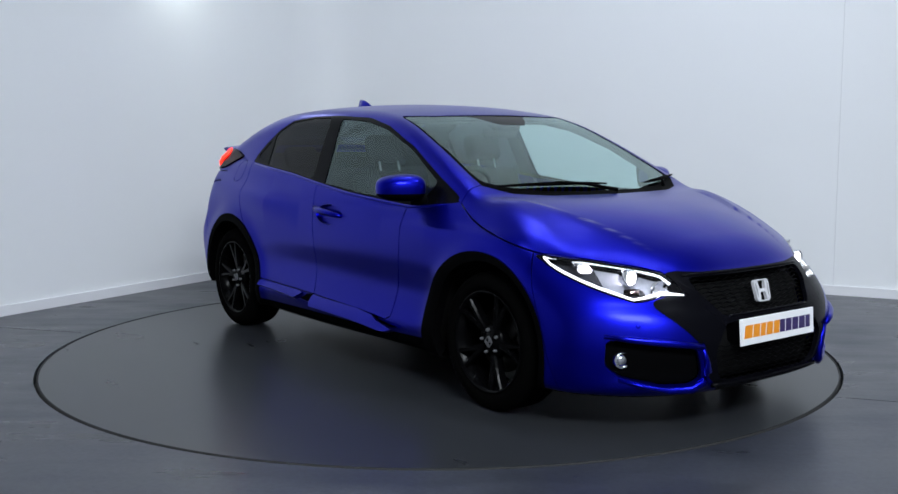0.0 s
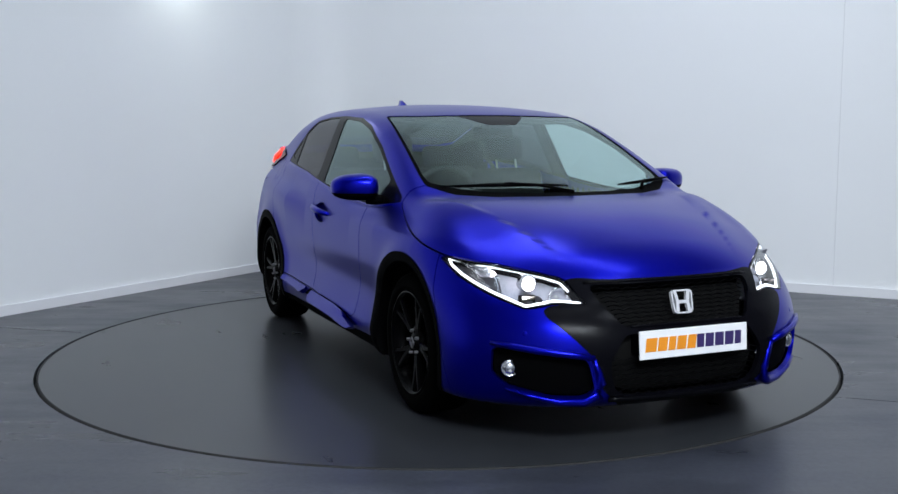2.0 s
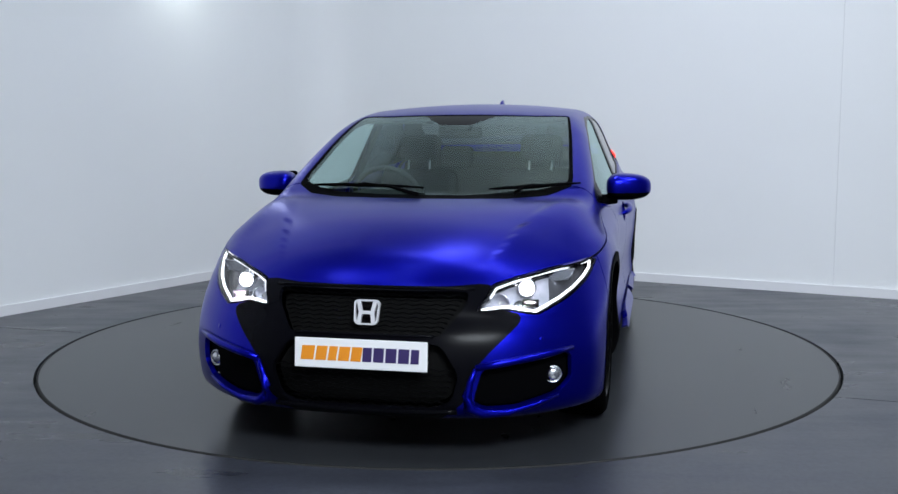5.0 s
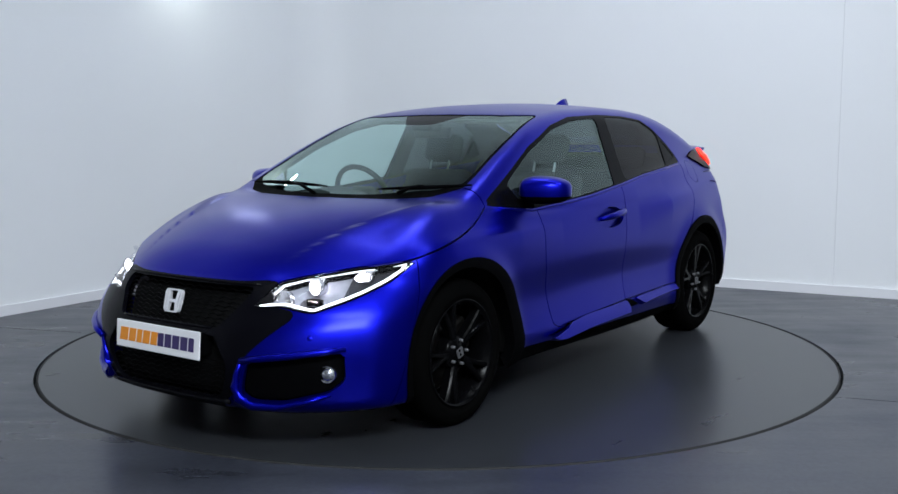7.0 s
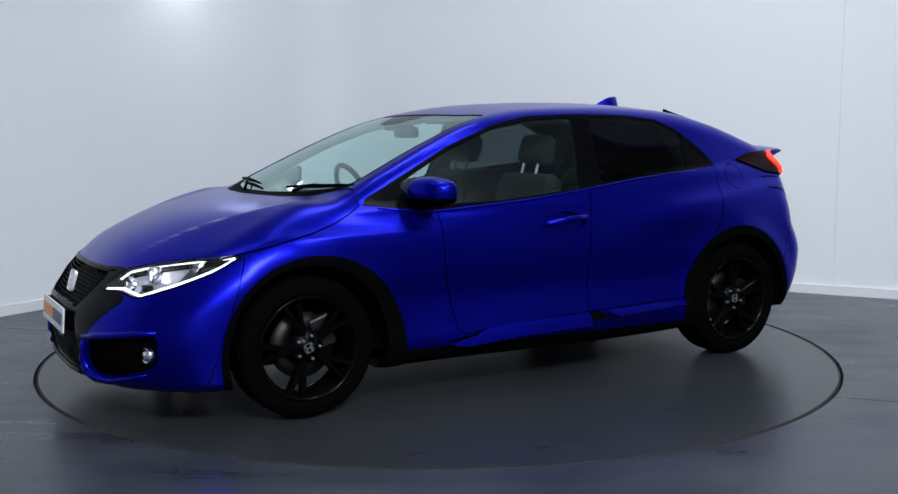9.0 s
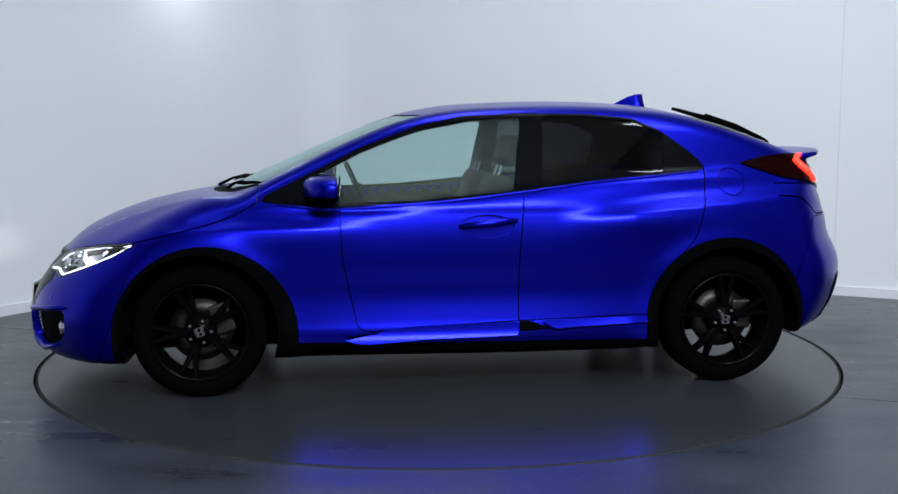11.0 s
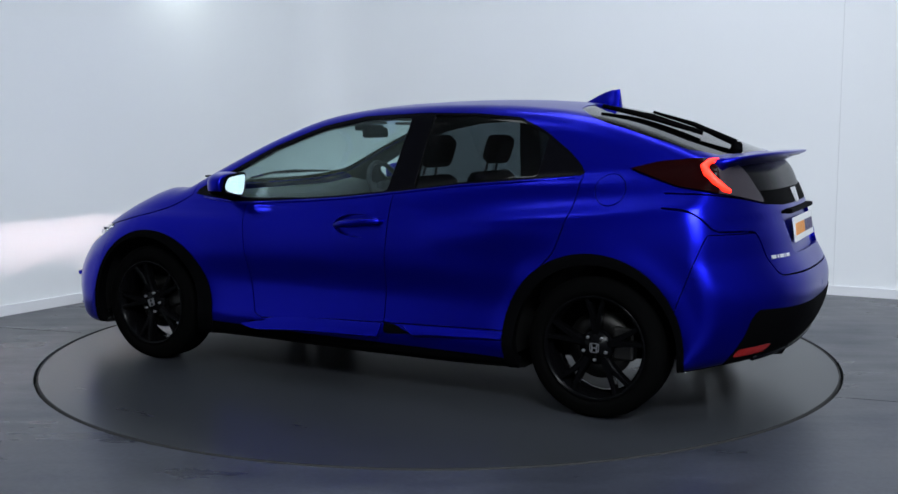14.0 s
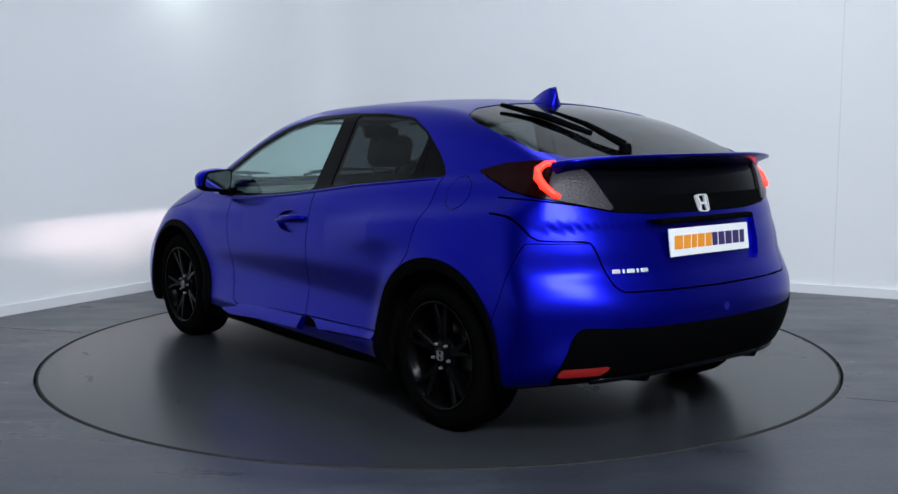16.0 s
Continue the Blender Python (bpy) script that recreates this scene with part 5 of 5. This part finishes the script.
    for ya, yb, xa, xb in ((-0.62, 0.0, 1.035, 1.15), (0.30, 0.71, 1.13, 0.965)):
        w = new("front_wiper")
        w.parent = car
        w["label"] = "black windscreen wiper"
        pts = [on_top(xa + (xb - xa) * k / 6 + 0.012 * math.sin(math.pi * k / 6), ya + (yb - ya) * k / 6, 0.012) for k in range(7)]
        part("blade", tube(pts, [0.004, 0.007, 0.009, 0.010, 0.009, 0.007, 0.004], 6), M_BLACK, w)
        m = pts[3]
        e = on_top(1.235 if ya < 0 else 1.15, (ya + yb) / 2 + (0.30 if ya < 0 else -0.08), 0.012)
        part("arm", tube([m + Vector((0, 0, 0.010)), (m + e) / 2 + Vector((0, 0, 0.014)), e], [0.005, 0.007, 0.010], 6), M_BLACK, w)
    # door mirrors
    for sd in (1, -1):
        root = new("door_mirror")
        root.parent = car
        for nm, z0, z1, mt, lb in (("cap", 0.962, 2, M_PAINT, "blue mirror cap"), ("base", 0, 0.962, M_BLACK, "black mirror base")):
            bm = bmesh.new()
            bmesh.ops.create_uvsphere(bm, u_segments=32, v_segments=20, radius=1)
            for v in bm.verts:
                x, y, z = v.co
                f = lambda q, e: math.copysign(abs(q) ** e, q)
                t = (f(y, 0.8) + 1) / 2
                v.co = Vector((0.690 + f(x, 0.75) * (0.108 - 0.040 * t) - 0.055 * t, sd * (0.925 + 0.108 * f(y, 0.72)), 0.990 + f(z, 0.72) * (0.073 - 0.018 * t) + (-0.005 if z < 0 else 0) * t))
            for v in bm.verts:
                v.co.x = max(v.co.x, 0.606)
            if sd < 0:
                bmesh.ops.reverse_faces(bm, faces=bm.faces[:])
            geo = bm.verts[:] + bm.edges[:] + bm.faces[:]
            bmesh.ops.bisect_plane(bm, geom=geo, plane_co=(0, 0, 0.962), plane_no=(0, 0, 1), clear_outer=nm == "base", clear_inner=nm == "cap")
            if nm == "base":
                join(bm, tube([(0.67, sd * 0.86, 0.932), (0.70, sd * 0.81, 0.925), (0.72, sd * 0.765, 0.925)], [0.03, 0.026, 0.03], 10))
            part(nm, smooth(bm), mt, root, lb)
        bm = slab([(sd * a, b) for a, b in rounded(((0.84, 1.045), (0.985, 1.03), (1.005, 0.955), (0.85, 0.935)), 0.03)], 0.598, 0.603, "x")
        for v in bm.verts:
            v.co.x -= (v.co.z - 0.93) * 0.10
        part("mirror_glass", bm, M_MIRROR, root, "mirror glass")
        bm = slab([(sd * a, b) for a, b in rounded(((0.828, 1.056), (0.995, 1.042), (1.018, 0.948), (0.84, 0.926)), 0.035)], 0.6035, 0.6075, "x")
        for v in bm.verts:
            v.co.x -= (v.co.z - 0.93) * 0.10
        part("bezel", bm, M_BLACK, root, "black mirror bezel")


fittings()


# ---- cabin ----
def cushion(x0, x1, y0, y1, z0, z1, m=None, r=0.03):
    return smooth(box(bmesh.new(), x0, x1, y0, y1, z0, z1, r, m))


def cabin():
    dash = bmesh.new()
    rows = []
    for k in range(17):
        y = -0.70 + 1.40 * k / 16
        hump = 0.06 * math.exp(-((y + 0.36) / 0.17) ** 2)
        rows.append([dash.verts.new((x, y, z)) for x, z in ((1.16, 0.915), (0.95, 0.925), (0.72, 0.915 + hump), (0.60, 0.895 + hump), (0.57, 0.82), (0.62, 0.60), (1.0, 0.5))])
    for a, b in zip(rows, rows[1:]):
        for k in range(6):
            dash.faces.new((a[k], b[k], b[k + 1], a[k + 1]))
    part("dashboard", smooth(dash), M_DASH, car, "dark plastic dashboard")
    st = new("steering_wheel")
    st.parent = car
    m = Matrix.Translation((0.46, -0.37, 0.90)) @ Matrix.Rotation(radians(-66), 4, "Y")
    ring = [m @ Vector((0.185 * math.cos(a), 0.185 * math.sin(a), 0)) for a in [2 * math.pi * i / 32 for i in range(32)]]
    part("wheel_rim", tube(ring, 0.015, 8, True), M_DASH, st)
    part("hub", cushion(-0.06, 0.06, -0.08, 0.08, -0.03, 0.03, m, 0.02), M_DASH, st)
    for a in (0, math.pi, -math.pi / 2):
        part("spoke", tube([m @ Vector((0, 0, 0)), m @ Vector((0.175 * math.sin(a), 0.175 * math.cos(a), 0))], 0.016, 6), M_DASH, st)
    for y in (-0.37, 0.37):
        s = new("front_seat")
        s.parent = car
        s["label"] = "dark fabric front seat"
        part("cushion", cushion(-0.10, 0.42, y - 0.25, y + 0.25, 0.32, 0.50, None, 0.06), M_SEAT, s)
        back = Matrix.Translation((-0.08, y, 0.44)) @ Matrix.Rotation(radians(-17), 4, "Y")
        part("backrest", cushion(-0.07, 0.06, -0.24, 0.24, 0.0, 0.62, back, 0.055), M_SEAT, s)
        part("headrest", cushion(-0.045, 0.055, -0.125, 0.125, 0.665, 0.835, back, 0.042), M_SEAT, s)
        for d in (-0.066, 0.066):
            part("headrest_post", tube([back @ Vector((0.02, d, 0.59)), back @ Vector((0.02, d, 0.68))], 0.007, 8), M_CHROME, s, "chrome headrest post")
    r = new("rear_seat")
    r.parent = car
    part("cushion", cushion(-1.15, -0.72, -0.62, 0.62, 0.45, 0.62, None, 0.06), M_SEAT, r)
    back = Matrix.Translation((-1.12, 0, 0.58)) @ Matrix.Rotation(radians(-22), 4, "Y")
    part("backrest", cushion(-0.06, 0.06, -0.63, 0.63, 0.0, 0.46, back, 0.05), M_SEAT, r)
    for y in (-0.36, 0.36):
        part("headrest", cushion(-0.045, 0.045, y - 0.12, y + 0.12, 0.47, 0.62, back, 0.04), M_SEAT, r)
    part("parcel_shelf", cushion(-1.80, -1.28, -0.6, 0.6, 0.94, 0.97, None, 0.01), M_DASH, car)
    part("cabin_mirror", cushion(0.30, 0.335, -0.12, 0.12, 1.225, 1.285, None, 0.014), M_BLACK, car, "black inside mirror")
    part("sensor_box", cushion(0.30, 0.42, -0.07, 0.07, 1.265, 1.30, None, 0.012), M_BLACK, car)
    for y in (-0.37, 0.37):
        part("sun_visor", cushion(0.12, 0.30, y - 0.18, y + 0.18, 1.30, 1.315, None, 0.006), M_LINER, car)


cabin()


# ---- what turns ----
TURN = ((0, -53.3), (0.5, -54.43), (1, -57.25), (1.5, -61.36), (2, -67.2), (2.5, -73.0), (3, -78.95), (4, -90.9), (5, -102.8), (6.3, -118.2), (7.5, -132.45),
        (9, -150.1), (10.2, -164.2), (11.5, -179.4), (13, -196.8), (14.5, -214.2), (15.5, -226.0), (16, -231.95))


def motions():
    walk(table, [(t, pose(0, 0, 0, 0, 0, a)) for t, a in TURN])
    walk(car, [(t, pose(0, 0, 0, 0, 0, a) @ pose(0, CAR_Y, 0)) for t, a in TURN])


motions()
